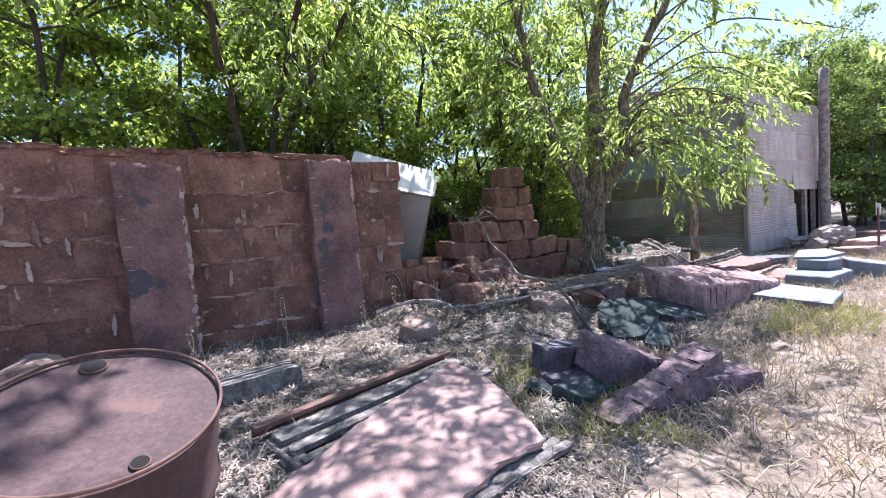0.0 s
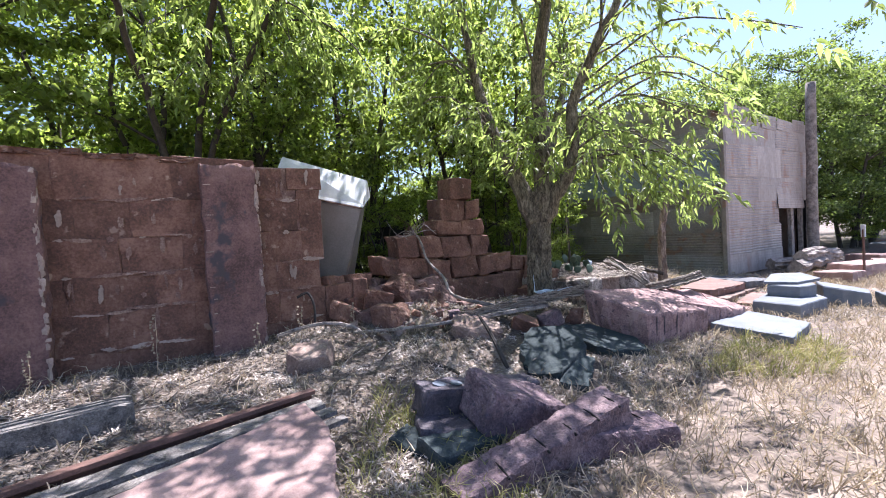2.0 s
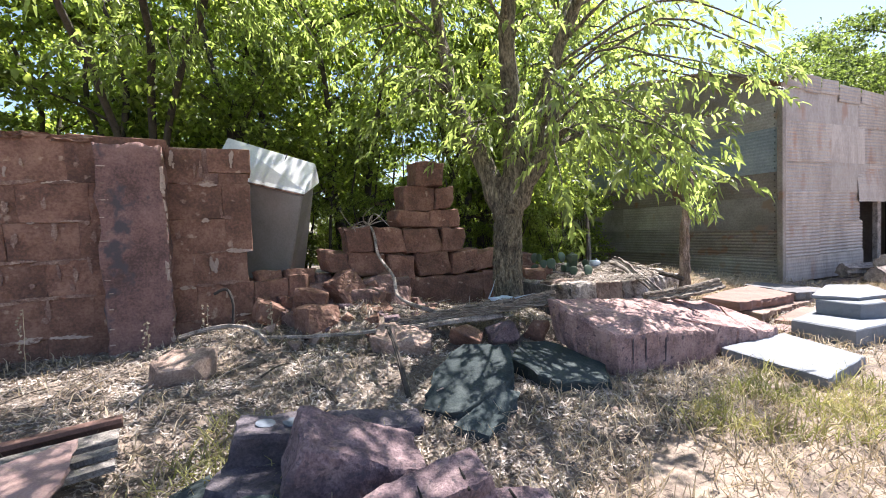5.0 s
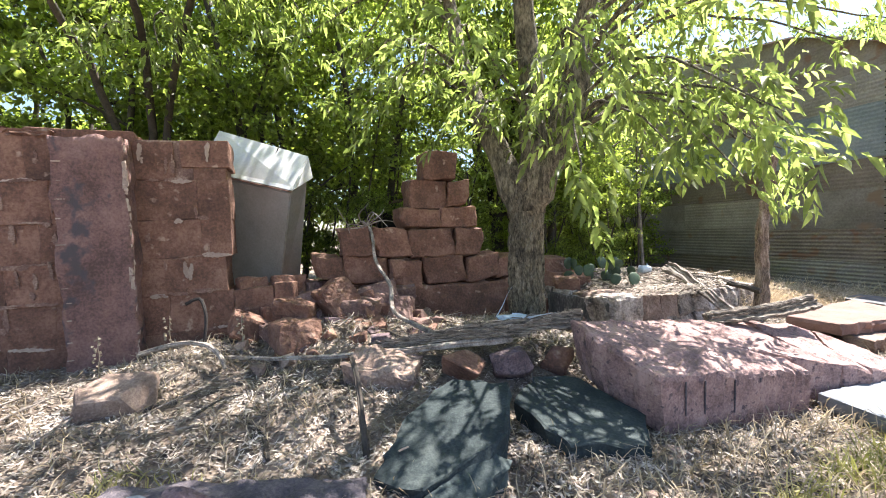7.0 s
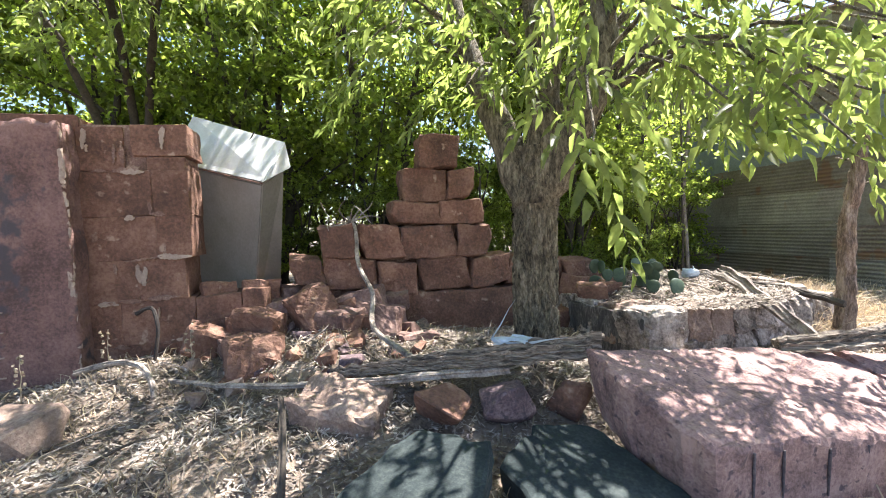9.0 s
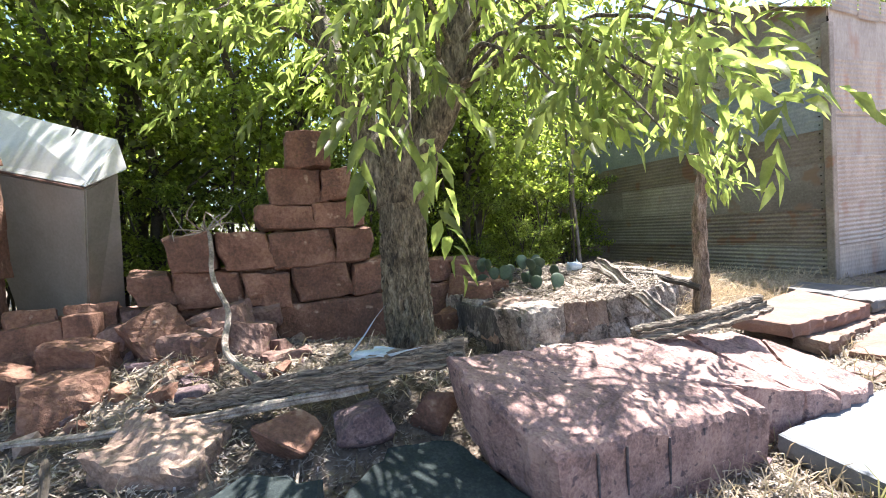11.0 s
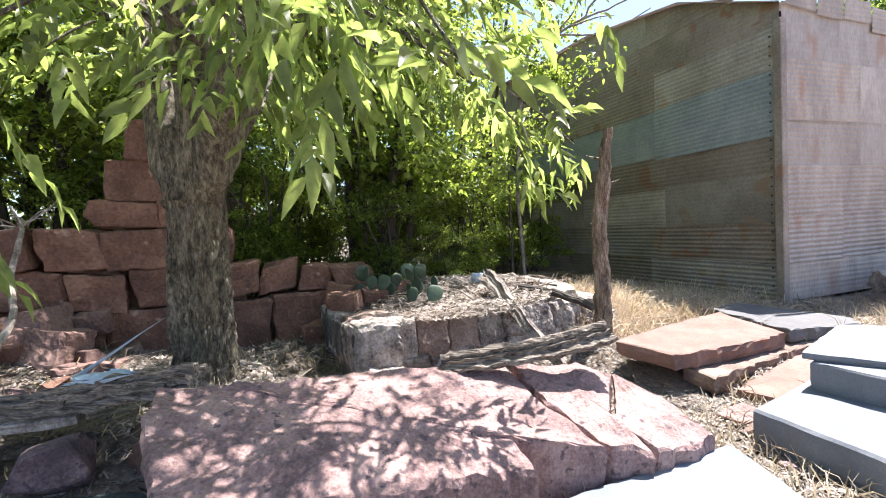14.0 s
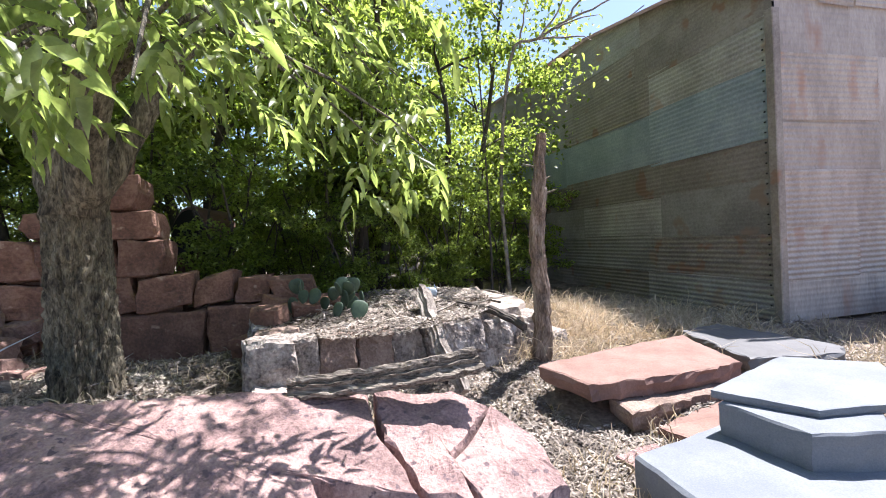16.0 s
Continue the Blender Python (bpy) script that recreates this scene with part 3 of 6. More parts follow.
def shed():
    ob = holder("tin_shed", SHED, 0)
    tagged(ob, "old shed clad in corrugated tin with a torn doorway", "shed")
    rng = random.Random(11)
    # side face runs back from the corner, front face runs away from it
    side = Matrix.Rotation(radians(123.5), 4, "Z")
    front = Matrix.Rotation(radians(31.0), 4, "Z")

    def roof(d):
        return 4.0 + 0.5 * min(d, 1.4) + 0.19 * min(max(d - 1.4, 0), 2.2) + 0.06 * max(d - 3.6, 0)

    bands = (0.0, 0.5, 1.08, 1.72, 2.25, 3.1, 3.7, 4.3, 4.9, 5.6)
    for z0, z1 in zip(bands, bands[1:]):
        d = 0.0
        while d < 9.5:
            w = min(rng.uniform(1.8, 2.6), 9.5 - d)
            top = min(z1 + 0.04, roof(d + w))
            if top - z0 > 0.15:
                strong = 0.007 if z0 < 1.0 else rng.choice((0.0008, 0.001, 0.003))
                sheet = part("tin_sheet", corrugated(w + 0.02, top - z0, strong, 0.068, int(d * 50 + z0 * 7), lambda x, d=d, z0=z0: max(0.02, roof(d + x) - z0)), TIN_BLUE if 2.2 < z0 < 2.9 else TIN_RUST if rng.random() < 0.5 or 1.6 < z0 < 2.2 else TIN, ob, smooth=True)
                sheet.matrix_basis = side @ pose(d, 0.02 - rng.uniform(0.0, 0.014), z0, rng.uniform(0.2, 0.6), rng.uniform(-0.4, 0.4), 0)
            d += w
    for z0, z1, w1 in ((0.0, 0.48, 2.86), (0.48, 1.15, 2.82), (1.15, 1.81, 2.68), (1.81, 2.44, 5.2), (2.44, 3.21, 5.2), (3.21, 3.95, 5.2)):
        d = 0.0
        while d < w1 - 0.01:
            w = min(rng.uniform(1.0, 1.7), w1 - d)
            strong = 0.011 if 0.4 < z0 < 1.6 else rng.choice((0.0015, 0.002, 0.006))
            sheet = part("tin_sheet", corrugated(w + 0.02, z1 - z0 + 0.04, strong, 0.068, int(d * 31 + z0 * 13)), TIN_FRONT, ob, smooth=True)
            sheet.matrix_basis = front @ pose(d, -0.02 - rng.uniform(0, 0.014), z0, rng.uniform(-0.6, -0.2), rng.uniform(-0.6, 0.6), 0)
            d += w
    part("corner_trim", box(0.11, 0.11, 3.75, 0.01, (0, 0, 1.88)), TIN_RUST, ob, "pale sheet metal corner trim").matrix_basis = Matrix.Rotation(radians(31), 4, "Z") @ pose(-0.03, -0.01, 0)
    for k in range(28):
        part("nail", box(0.018, 0.018, 0.018, 0.004), DARKNESS, ob).matrix_basis = side @ pose(0.11, 0.035, 0.2 + k * 0.125)
    # near-black walls put in behind the tin as the inside's shade, doorway left open
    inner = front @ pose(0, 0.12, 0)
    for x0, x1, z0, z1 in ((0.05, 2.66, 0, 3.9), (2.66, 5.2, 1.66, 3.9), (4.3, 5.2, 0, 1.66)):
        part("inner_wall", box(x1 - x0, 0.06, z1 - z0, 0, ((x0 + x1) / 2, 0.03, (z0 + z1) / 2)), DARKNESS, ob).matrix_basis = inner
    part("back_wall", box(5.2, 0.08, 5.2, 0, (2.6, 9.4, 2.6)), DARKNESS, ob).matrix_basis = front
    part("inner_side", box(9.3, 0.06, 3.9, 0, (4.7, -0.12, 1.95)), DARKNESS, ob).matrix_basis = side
    part("far_side", box(9.3, 0.08, 4.0, 0, (4.7, -5.15, 2.0)), TIN, ob).matrix_basis = side
    roof_bm = bmesh.new()
    cols = [(0, 4.0), (1.4, 4.7), (3.6, 5.12), (9.6, 5.48)]
    vs = [[roof_bm.verts.new((d, y, z - 0.02)) for y in (0.14, -5.3)] for d, z in cols]
    for a, b in zip(vs, vs[1:]):
        roof_bm.faces.new((a[0], a[1], b[1], b[0]))
    bmesh.ops.solidify(roof_bm, geom=roof_bm.faces[:], thickness=0.05)
    part("roof", roof_bm, TIN_RUST, ob).matrix_basis = side
    for x, z, w, h in ((0.02, 3.93, 0.62, 0.34), (0.66, 3.86, 0.55, 0.34), (1.24, 3.86, 0.6, 0.3), (1.86, 3.74, 0.8, 0.36), (2.7, 3.76, 0.9, 0.3), (3.62, 3.74, 0.75, 0.36), (4.4, 3.7, 0.8, 0.3)):
        part("parapet_sheet", corrugated(w, h, 0.005, 0.068, int(x * 77)), TIN_FRONT, ob, smooth=True).matrix_basis = front @ pose(x, -0.05, z, 0, rng.uniform(-1, 4), 0)
    part("door_hood", corrugated(1.6, 0.74, 0.004, 0.068, 3), TIN_FRONT, ob, "buckled tin sheet hanging over the doorway", True).matrix_basis = front @ pose(2.6, -0.07, 1.6, -4, 1, 0)
    for x, w in ((2.72, 0.1), (3.62, 0.16), (4.24, 0.12)):
        part("door_post", box(w, 0.1, 1.8, 0.01, (0, 0, 0.9)), DEAD_WOOD, ob, "bare wooden door post").matrix_basis = front @ pose(x, 0.06, 0)
    part("torn_sheet", corrugated(0.86, 1.8, 0.006, 0.068, 9), TIN_FRONT, ob, smooth=True).matrix_basis = front @ pose(4.34, -0.04, 0.0, 0, 1, 0)


shed()
pole = part("utility_pole", tube(bend([(0, 0, -0.3), (0.02, 0, 2.5), (0.06, 0, 5.2)], 10, 3, 0.01), taper(0.14, 0.12, 10), 12, 1, 0.04), DEAD_WOOD, None, smooth=True)
pole.location = (11.55, 12.96, gz(11.55, 12.96))
tagged(pole, "grey weathered wooden pole standing beside the shed", "pole")


# ---- stones on the ground ----
def stone_thing(name, bm, mat, label, category="stone", group="", at=None, turn=(0, 0, 0), sink=0.03):
    ob = part(name, bm, mat, None)
    tagged(ob, label, category, group)
    if at is not None:
        low = min(v.co.z for v in ob.data.vertices)
        z = at[2] if len(at) > 2 else gz(at[0], at[1]) - low - sink
        ob.matrix_basis = pose(at[0], at[1], z, *turn)
    return ob


def stack_slab(name, outline, heights, thick, mat, label, category="slab", group="quarried slabs", **more):
    """A slab whose top passes through three (x, y, z) points."""
    return stone_thing(name, slab(outline, plane_of(*heights), thick, **more), mat, label, category, group)


# the large cracked block
BIG_TOP = plane_of((3.32, 5.5, 0.27), (3.13, 6.05, 0.44), (5.3, 7.1, 0.06))
big = holder("sandstone_block", (0, 0, 0))
tagged(big, "large cracked pink sandstone block lying tilted on earth", "stone block")
for seed, outline, thick in ((1, [(2.78, 6.0), (2.92, 5.8), (3.32, 5.47), (3.72, 5.76), (4.0, 5.93), (4.2, 6.08), (4.4, 6.2), (4.47, 6.24), (4.4, 6.33), (4.36, 6.38), (4.8, 6.5), (4.68, 6.62), (4.51, 6.72), (4.3, 6.98), (3.7, 6.62), (3.12, 6.17)], 0.42),
                             (2, [(4.82, 6.52), (4.93, 6.57), (5.02, 6.58), (4.93, 6.66), (4.85, 6.72), (4.93, 7.22), (4.76, 7.22), (4.32, 6.99), (4.53, 6.74), (4.7, 6.64)], 0.34),
                             (3, [(5.045, 6.6), (5.2, 6.7), (5.38, 6.84), (5.2, 7.1), (4.95, 7.23), (4.87, 6.73), (4.95, 6.67)], 0.27)):
    part("fractured_piece", slab(outline, BIG_TOP, thick, seed, 0.045, 0.011, 0.05, 0.02, 0.016), PINK_ROCK, big)
for k, (x, y, way) in enumerate(((3.5, 5.6, 50), (3.64, 5.7, 52), (3.86, 5.84, 50), (4.06, 5.98, 55))):
    # half-round drill marks down the split side, their shade painted as dark tubes
    mark = part("drill_mark", tube([(0, 0, 0.0), (0, 0.01, -0.1), (0, 0.02, -0.24)], [0.006, 0.007, 0.004], 6), DARK_PURPLE, big)
    mark.location = (x - 0.005, y - 0.012, BIG_TOP(x, y) - 0.035)

stack_slab("pink_slab", [(5.13, 8.16), (5.5, 7.87), (6.1, 8.24), (6.62, 8.62), (6.36, 9.3), (5.75, 8.78)], ((5.15, 8.15, 0.13), (5.52, 7.88, 0.1), (6.72, 8.84, 0.08)), 0.13, RED_SLAB, "smooth red sandstone slab resting on a tan slab", seed=4, rough=0.014, under=0.03)
stack_slab("grey_slab", [(6.4, 9.6), (6.7, 8.72), (7.5, 9.15), (7.62, 9.46), (6.85, 10.12)], ((6.4, 9.6, 0.09), (6.7, 8.72, 0.08), (7.57, 9.4, 0.02)), 0.12, DARK_GRANITE, "dark grey granite slab with a broken edge", seed=5, rough=0.016)
stack_slab("tan_slab", [(5.62, 8.1), (5.75, 7.82), (7.35, 9.15), (7.2, 9.5), (6.3, 8.95)], ((5.62, 8.1, -0.04), (5.75, 7.82, -0.05), (7.35, 9.15, -0.07)), 0.14, TAN_ROCK, "tan rough slab lying under the pink slab", seed=6, rough=0.015)
stack_slab("pink_tile", [(5.9, 7.83), (6.2, 7.62), (7.0, 8.4), (6.72, 8.65)], ((5.9, 7.83, -0.13), (6.2, 7.62, -0.14), (7.0, 8.4, -0.12)), 0.06, RED_SLAB, "thin pink sandstone flag on bare earth", seed=7)
stack_slab("pink_chip", [(5.62, 7.45), (5.75, 7.35), (5.95, 7.5), (5.85, 7.62)], ((5.62, 7.45, -0.15), (5.75, 7.35, -0.16), (5.95, 7.5, -0.15)), 0.08, PINK_ROCK, "small pink sandstone fragment", seed=8)
stack_slab("pale_slab", [(4.56, 6.33), (5.0, 5.5), (5.72, 6.12), (5.48, 6.92)], ((4.56, 6.3, -0.08), (5.0, 5.5, -0.1), (5.48, 6.92, -0.08)), 0.12, GREY_SLAB, "pale grey granite slab lying in dry grass", seed=9, rough=0.006, relief=0.001)
stack_slab("grey_block", [(5.68, 7.12), (6.0, 6.62), (6.75, 7.05), (6.9, 7.6), (6.4, 7.75)], ((5.68, 7.12, 0.03), (6.0, 6.62, 0.02), (6.9, 7.6, 0.04)), 0.24, GREY_SLAB, "thick pale grey granite block with sawn top", "stone block", seed=10, rough=0.006, relief=0.001)
stack_slab("grey_block", [(6.13, 7.42), (6.4, 7.12), (6.72, 7.2), (6.85, 7.55), (6.45, 7.72)], ((6.13, 7.4, 0.21), (6.4, 7.12, 0.2), (6.72, 7.2, 0.21)), 0.18, GREY_SLAB, "smaller grey granite block standing on another", "stone block", seed=11, rough=0.005, relief=0.001)
stack_slab("thin_slab", [(6.1, 7.45), (6.5, 7.28), (7.0, 7.45), (7.05, 7.9), (6.6, 7.95)], ((6.1, 7.42, 0.26), (6.5, 7.28, 0.25), (7.0, 7.45, 0.27)), 0.045, GREY_SLAB, "thin grey slab laid across the granite blocks", seed=12, rough=0.005, relief=0.001)
stack_slab("grey_block", [(6.95, 7.35), (7.35, 7.0), (7.75, 7.45), (7.3, 7.9)], ((6.95, 7.35, 0.15), (7.35, 7.0, 0.06), (7.3, 7.9, 0.15)), 0.32, GREY_SLAB, "tilted grey granite block in the grass", "stone block", seed=13, rough=0.006)
stack_slab("grey_block", [(7.45, 6.75), (7.75, 6.6), (8.1, 7.2), (7.75, 7.35)], ((7.45, 6.75, 0.02), (7.75, 6.6, -0.06), (7.75, 7.35, 0.03)), 0.24, GREY_SLAB, "low grey granite offcut in the grass", "stone block", seed=14, rough=0.006)
for k, (x, y, w, d, z, t, mat) in enumerate(((9.3, 9.6, 1.3, 0.7, 0.06, 30, PINK_SLAB), (10.3, 10.2, 1.5, 0.8, 0.14, 20, PINK_SLAB), (11.6, 10.8, 1.3, 0.7, 0.06, 50, PINK_SLAB), (10.8, 9.2, 1.0, 0.6, -0.06, 40, GREY_SLAB), (12.6, 12.2, 1.4, 0.9, 0.1, 15, PINK_SLAB), (15.5, 14.5, 1.8, 1.0, 0.2, 30, DARK_GRANITE), (17.5, 16.0, 1.8, 1.2, 0.2, 10, PINK_SLAB), (14.0, 11.9, 1.2, 0.7, 0.0, 25, TAN_ROCK))):
    stone_thing("stacked_slab", slab([(-w / 2, -d / 2), (w / 2, -d * 0.4), (w * 0.45, d / 2), (-w * 0.4, d * 0.45)], lambda x, y: 0.0, 0.13 + z + 0.15, 30 + k, 0.12, 0.02), mat, "rough quarried slab lying among other slabs", "slab", "far quarried slabs", (x, y, z), (k % 3 * 2 - 2, 3 - k % 4 * 2, t))

# dark slates
stack_slab("slate_slab", [(1.75, 4.5), (2.05, 4.4), (2.42, 4.82), (2.36, 5.3), (1.95, 5.35), (1.76, 4.98)], ((1.75, 4.55, 0.02), (2.42, 4.85, 0.14), (1.95, 5.35, 0.22)), 0.16, BLACK_SLAB, "broken dark green slate slab leaning on rubble", seed=15, rough=0.02)
stack_slab("slate_slab", [(2.0, 4.3), (2.25, 4.25), (2.45, 4.72), (2.3, 4.78)], ((2.0, 4.3, -0.04), (2.25, 4.25, -0.08), (2.45, 4.72, 0.04)), 0.14, BLACK_SLAB, "small dark slate fragment in dry litter", seed=16, rough=0.02)
stack_slab("slate_slab", [(2.4, 5.35), (2.75, 5.02), (3.2, 5.2), (3.25, 5.55), (2.8, 5.9), (2.5, 5.75)], ((2.4, 5.35, 0.1), (3.2, 5.2, -0.06), (2.5, 5.75, 0.13)), 0.14, BLACK_SLAB, "dark slate slab half under the sandstone block", seed=17, rough=0.02)
stack_slab("slate_slab", [(3.0, 5.0), (3.4, 5.15), (3.95, 5.75), (3.5, 5.75), (3.2, 5.3)], ((3.0, 5.0, -0.16), (3.4, 5.15, -0.17), (3.95, 5.75, -0.17)), 0.1, DARK_GRANITE, "grey flat slab under the sandstone block", seed=18, rough=0.02)

first = [o for o in scene.objects if o.name.startswith("slate_slab")][0]
chalk = part("chalk_mark", box(0.06, 0.014, 0.004, 0.001), CHIP, first, "short white chalk mark")
chalk.matrix_basis = pose(1.86, 4.66, plane_of((1.75, 4.55, 0.02), (2.42, 4.85, 0.14), (1.95, 5.35, 0.22))(1.86, 4.66) + 0.012, 8, -10, 40)

# worked blocks by the path
def hewn(sx, sy, sz, seed, tilt=0.0, wear=0.012):
    """A long squared stone with crisp arrises, rough split faces and chipped edges; the top lies at z = 0."""
    r = random.Random(seed)
    nx, ny, nz = max(6, int(sx / 0.03)), max(5, int(sy / 0.03)), max(5, int(sz / 0.03))
    bm = bmesh.new()
    bmesh.ops.create_cube(bm, size=1)
    for axis, n in ((0, nx), (1, ny), (2, nz)):
        for k in range(1, n):
            no = Vector((0, 0, 0))
            no[axis] = 1
            bmesh.ops.bisect_plane(bm, geom=bm.verts[:] + bm.edges[:] + bm.faces[:], plane_co=no * (k / n - 0.5), plane_no=no)
    lean = [r.uniform(-0.06, 0.06) for _ in range(4)]
    for v in bm.verts:
        edge = sum(abs(c) > 0.499 for c in v.co)
        q = Vector((v.co.x * sx, v.co.y * sy, v.co.z * sz - sz / 2))
        q.x += lean[0] * v.co.z * sz + lean[1] * v.co.y * sy * 3
        q.y += (lean[2] + tilt) * v.co.z * sz
        w = Vector((q.x, q.y, q.z))
        q += noise.noise_vector(w * 6 + Vector((seed, 0, 0))) * wear * 1.6 + noise.noise_vector(w * 24 + Vector((0, seed, 0))) * wear * 0.7
        if edge > 1:
            q -= Vector((v.co.x, v.co.y, v.co.z)) * (0.01 + min(0.045, 0.2 * sz) * max(0, noise.noise(w * 9 + Vector((0, 0, seed)))))
        v.co = q
    bmesh.ops.recalc_face_normals(bm, faces=bm.faces[:])
    return bm


long_stone = part("sandstone_kerb", hewn(1.45, 0.25, 0.22, 21), PURPLE_ROCK, None)
long_stone.matrix_basis = pose(1.66, 3.25, 0.03, 4, -8, 33)
tagged(long_stone, "long purple sandstone kerb with drill grooves", "stone block")
# Near-black tubes laid on top carry the shade of the drill grooves.
for x in (-0.42, -0.1, 0.14, 0.36, 0.58):
    part("drill_groove", tube([(x - 0.012, -0.135, -0.012), (x, -0.06, 0.002), (x + 0.01, 0.01, 0.0)], [0.008, 0.007, 0.003], 6), DARKNESS, long_stone)
sq = part("sandstone_block", hewn(0.95, 0.28, 0.22, 22, 0.2), PURPLE_ROCK, None)
sq.matrix_basis = pose(2.19, 3.52, -0.06, 3, 7, 21)
tagged(sq, "short purple sandstone block in dry grass", "stone block")
# groove shade painted the same way as on the kerb
for x in (-0.05, 0.26):
    part("drill_groove", tube([(x, 0.14, -0.008), (x, 0.08, 0.003), (x + 0.01, 0.02, 0.001)], [0.008, 0.007, 0.003], 6), DARKNESS, sq)
stone_thing("sandstone_boulder", hewn(0.72, 0.36, 0.32, 7, 0.25, 0.014), PURPLE_ROCK, "angular purple pink boulder beside worked blocks", "stone", "", (1.6, 3.75, 0.12), (10, 23, 25))
HOLE_SHADE = material("blue grey hole shade", [(0.09, 0.11, 0.145), (0.14, 0.165, 0.2)], 8, 60, rough=0.6, spread=0.05, bump=0.1)
hole_block = stone_thing("drilled_block", hewn(1.16, 0.28, 0.24, 24), DARK_PURPLE, "purple stone block with two round drill holes", "stone block", "", (1.3, 4.05, 0.1), (3, 10, 33))
# Flat discs on the top; the holes' bluish shade is in their colour.
for x in (-0.42, -0.27):
    bm = bmesh.new()
    bmesh.ops.create_cone(bm, segments=20, radius1=0.052, radius2=0.056, depth=0.008, cap_ends=True)
    part("drill_hole", bm, HOLE_SHADE, hole_block, "flat disc painted as a bluish shaded drill hole").location = (x, -0.02, 0.004)
for k, (x, y, sx, sy, sz, t) in enumerate(((1.0, 3.62, 0.4, 0.3, 0.12, 10), (1.12, 3.42, 0.56, 0.3, 0.1, 40), (0.86, 3.42, 0.5, 0.22, 0.08, -35))):
    stone_thing("dark_stone", hewn(sx, sy, sz, 50 + k), BLACK_SLAB if k else DARK_PURPLE, "dark angular stone under the purple boulder", "stone", "dark stones", (x, y), (4 * k, 6, t))

# boulder and rubble
stone_thing("boulder", hull_rock(0.52, 0.4, 0.34, 71, 24, 0.55, 0.012), TAN_ROCK, "rounded tan boulder in dry grass", "stone", "", (-0.33, 4.66), (0, 0, 30), 0.06)
stone_thing("pale_rock", hewn(0.56, 0.34, 0.15, 72, 0.2, 0.03), TAN_ROCK, "pale layered rock by the fallen log", "stone", "", (1.36, 5.5), (14, 8, 10), 0.02)
for k, (x, y, s) in enumerate(((1.95, 5.72, 0.25), (2.3, 5.9, 0.25), (2.66, 6.1, 0.2))):
    stone_thing("red_stone", hull_rock(s * 1.35, s * 1.1, s * 1.15, 84 + k, 14, 0.8, 0.01), (RED_STONE, PURPLE_ROCK, RED_STONE)[k], "red stone propping the fallen log", "stone", "stones under the log", (x, y), (5 * k, 9 - 7 * k, 30 * k))
RUBBLE_STONE = material("dusty red rubble", [(0.08, 0.047, 0.04), (0.17, 0.1, 0.083), (0.27, 0.175, 0.145)], 3.2, 40, spread=0.18, bump=0.9)
rng = random.Random(21)
for k, (s, b, w, z, h, lean) in enumerate(((0.98, 0.18, 0.28, 0.62, 0.42, 3), (1.33, 0.25, 0.34, 0.7, 0.24, 4), (1.42, -0.35, 0.33, 0.48, 0.26, 14), (1.74, -0.25, 0.32, 0.48, 0.5, -22), (1.39, -0.7, 0.4, 0.34, 0.26, 4),
                                               (2.01, -0.65, 0.42, 0.24, 0.26, -5), (2.05, -0.4, 0.34, 0.42, 0.27, 6), (2.26, -0.15, 0.4, 0.56, 0.24, -12), (2.47, -0.3, 0.4, 0.38, 0.34, 10), (0.97, -0.3, 0.27, 0.38, 0.22, 25),
                                               (1.55, 0.05, 0.22, 0.54, 0.2, 8), (2.6, 0.0, 0.3, 0.54, 0.18, -4), (2.75, -0.5, 0.36, 0.2, 0.2, 5), (1.72, 0.3, 0.4, 0.56, 0.3, 12), (2.1, 0.3, 0.42, 0.52, 0.34, -8),
                                               (1.2, -0.1, 0.26, 0.42, 0.2, 12), (1.7, -0.62, 0.24, 0.24, 0.18, -10), (1.95, -0.1, 0.3, 0.36, 0.3, 10), (2.3, -0.5, 0.26, 0.24, 0.2, 18), (1.5, -0.12, 0.3, 0.36, 0.26, -6))):
    x, y = wall_xy(s, b)
    stone_thing("rubble_stone", hewn(w * 1.08, w * rng.uniform(0.75, 1.0), h * 1.1, 100 + k, rng.uniform(-0.25, 0.25), 0.017), rng.choice((RUBBLE_STONE, RUBBLE_STONE, RED_STONE)), "broken red sandstone block fallen from the wall", "stone", "fallen rubble", (x, y, z + h * 0.55), (rng.uniform(-14, 14), lean, WALL_TURN + rng.uniform(-28, 28)))
for k in range(26):
    s, b = rng.uniform(1.1, 2.7), rng.uniform(-0.5, 0.75)
    x, y = wall_xy(s, b)
    q = rng.uniform(0.16, 0.28)
    lift = 0.24 * max(0, 1 - abs(s - 1.9) / 0.9) * max(0, 1 - abs(b - 0.1) / 0.7)
    stone_thing("rubble_stone", broken_block(q * 1.25, q, q * 0.9, 500 + k), rng.choice((RUBBLE_STONE, RUBBLE_STONE, RED_STONE, RUBBLE_STONE)), "broken red sandstone lump heaped in the wall's gap", "stone", "fallen rubble", (x, y, gz(x, y) + lift + q * 0.1), (rng.uniform(-25, 25), rng.uniform(-25, 25), rng.uniform(0, 180)))
for s, b, w, h in ((4.4, -0.2, 0.3, 0.24), (5.0, 0.05, 0.34, 0.4), (5.3, 0.2, 0.4, 0.5)):
    x, y = wall_xy(s, b)
    stone_thing("rubble_stone", hewn(w, w * 0.85, h, int(s * 10), 0.1, 0.017), RED_STONE, "squared red stone beside the old foundation", "stone", "fallen rubble", (x, y), (6, 8, 50 * s), 0.05)
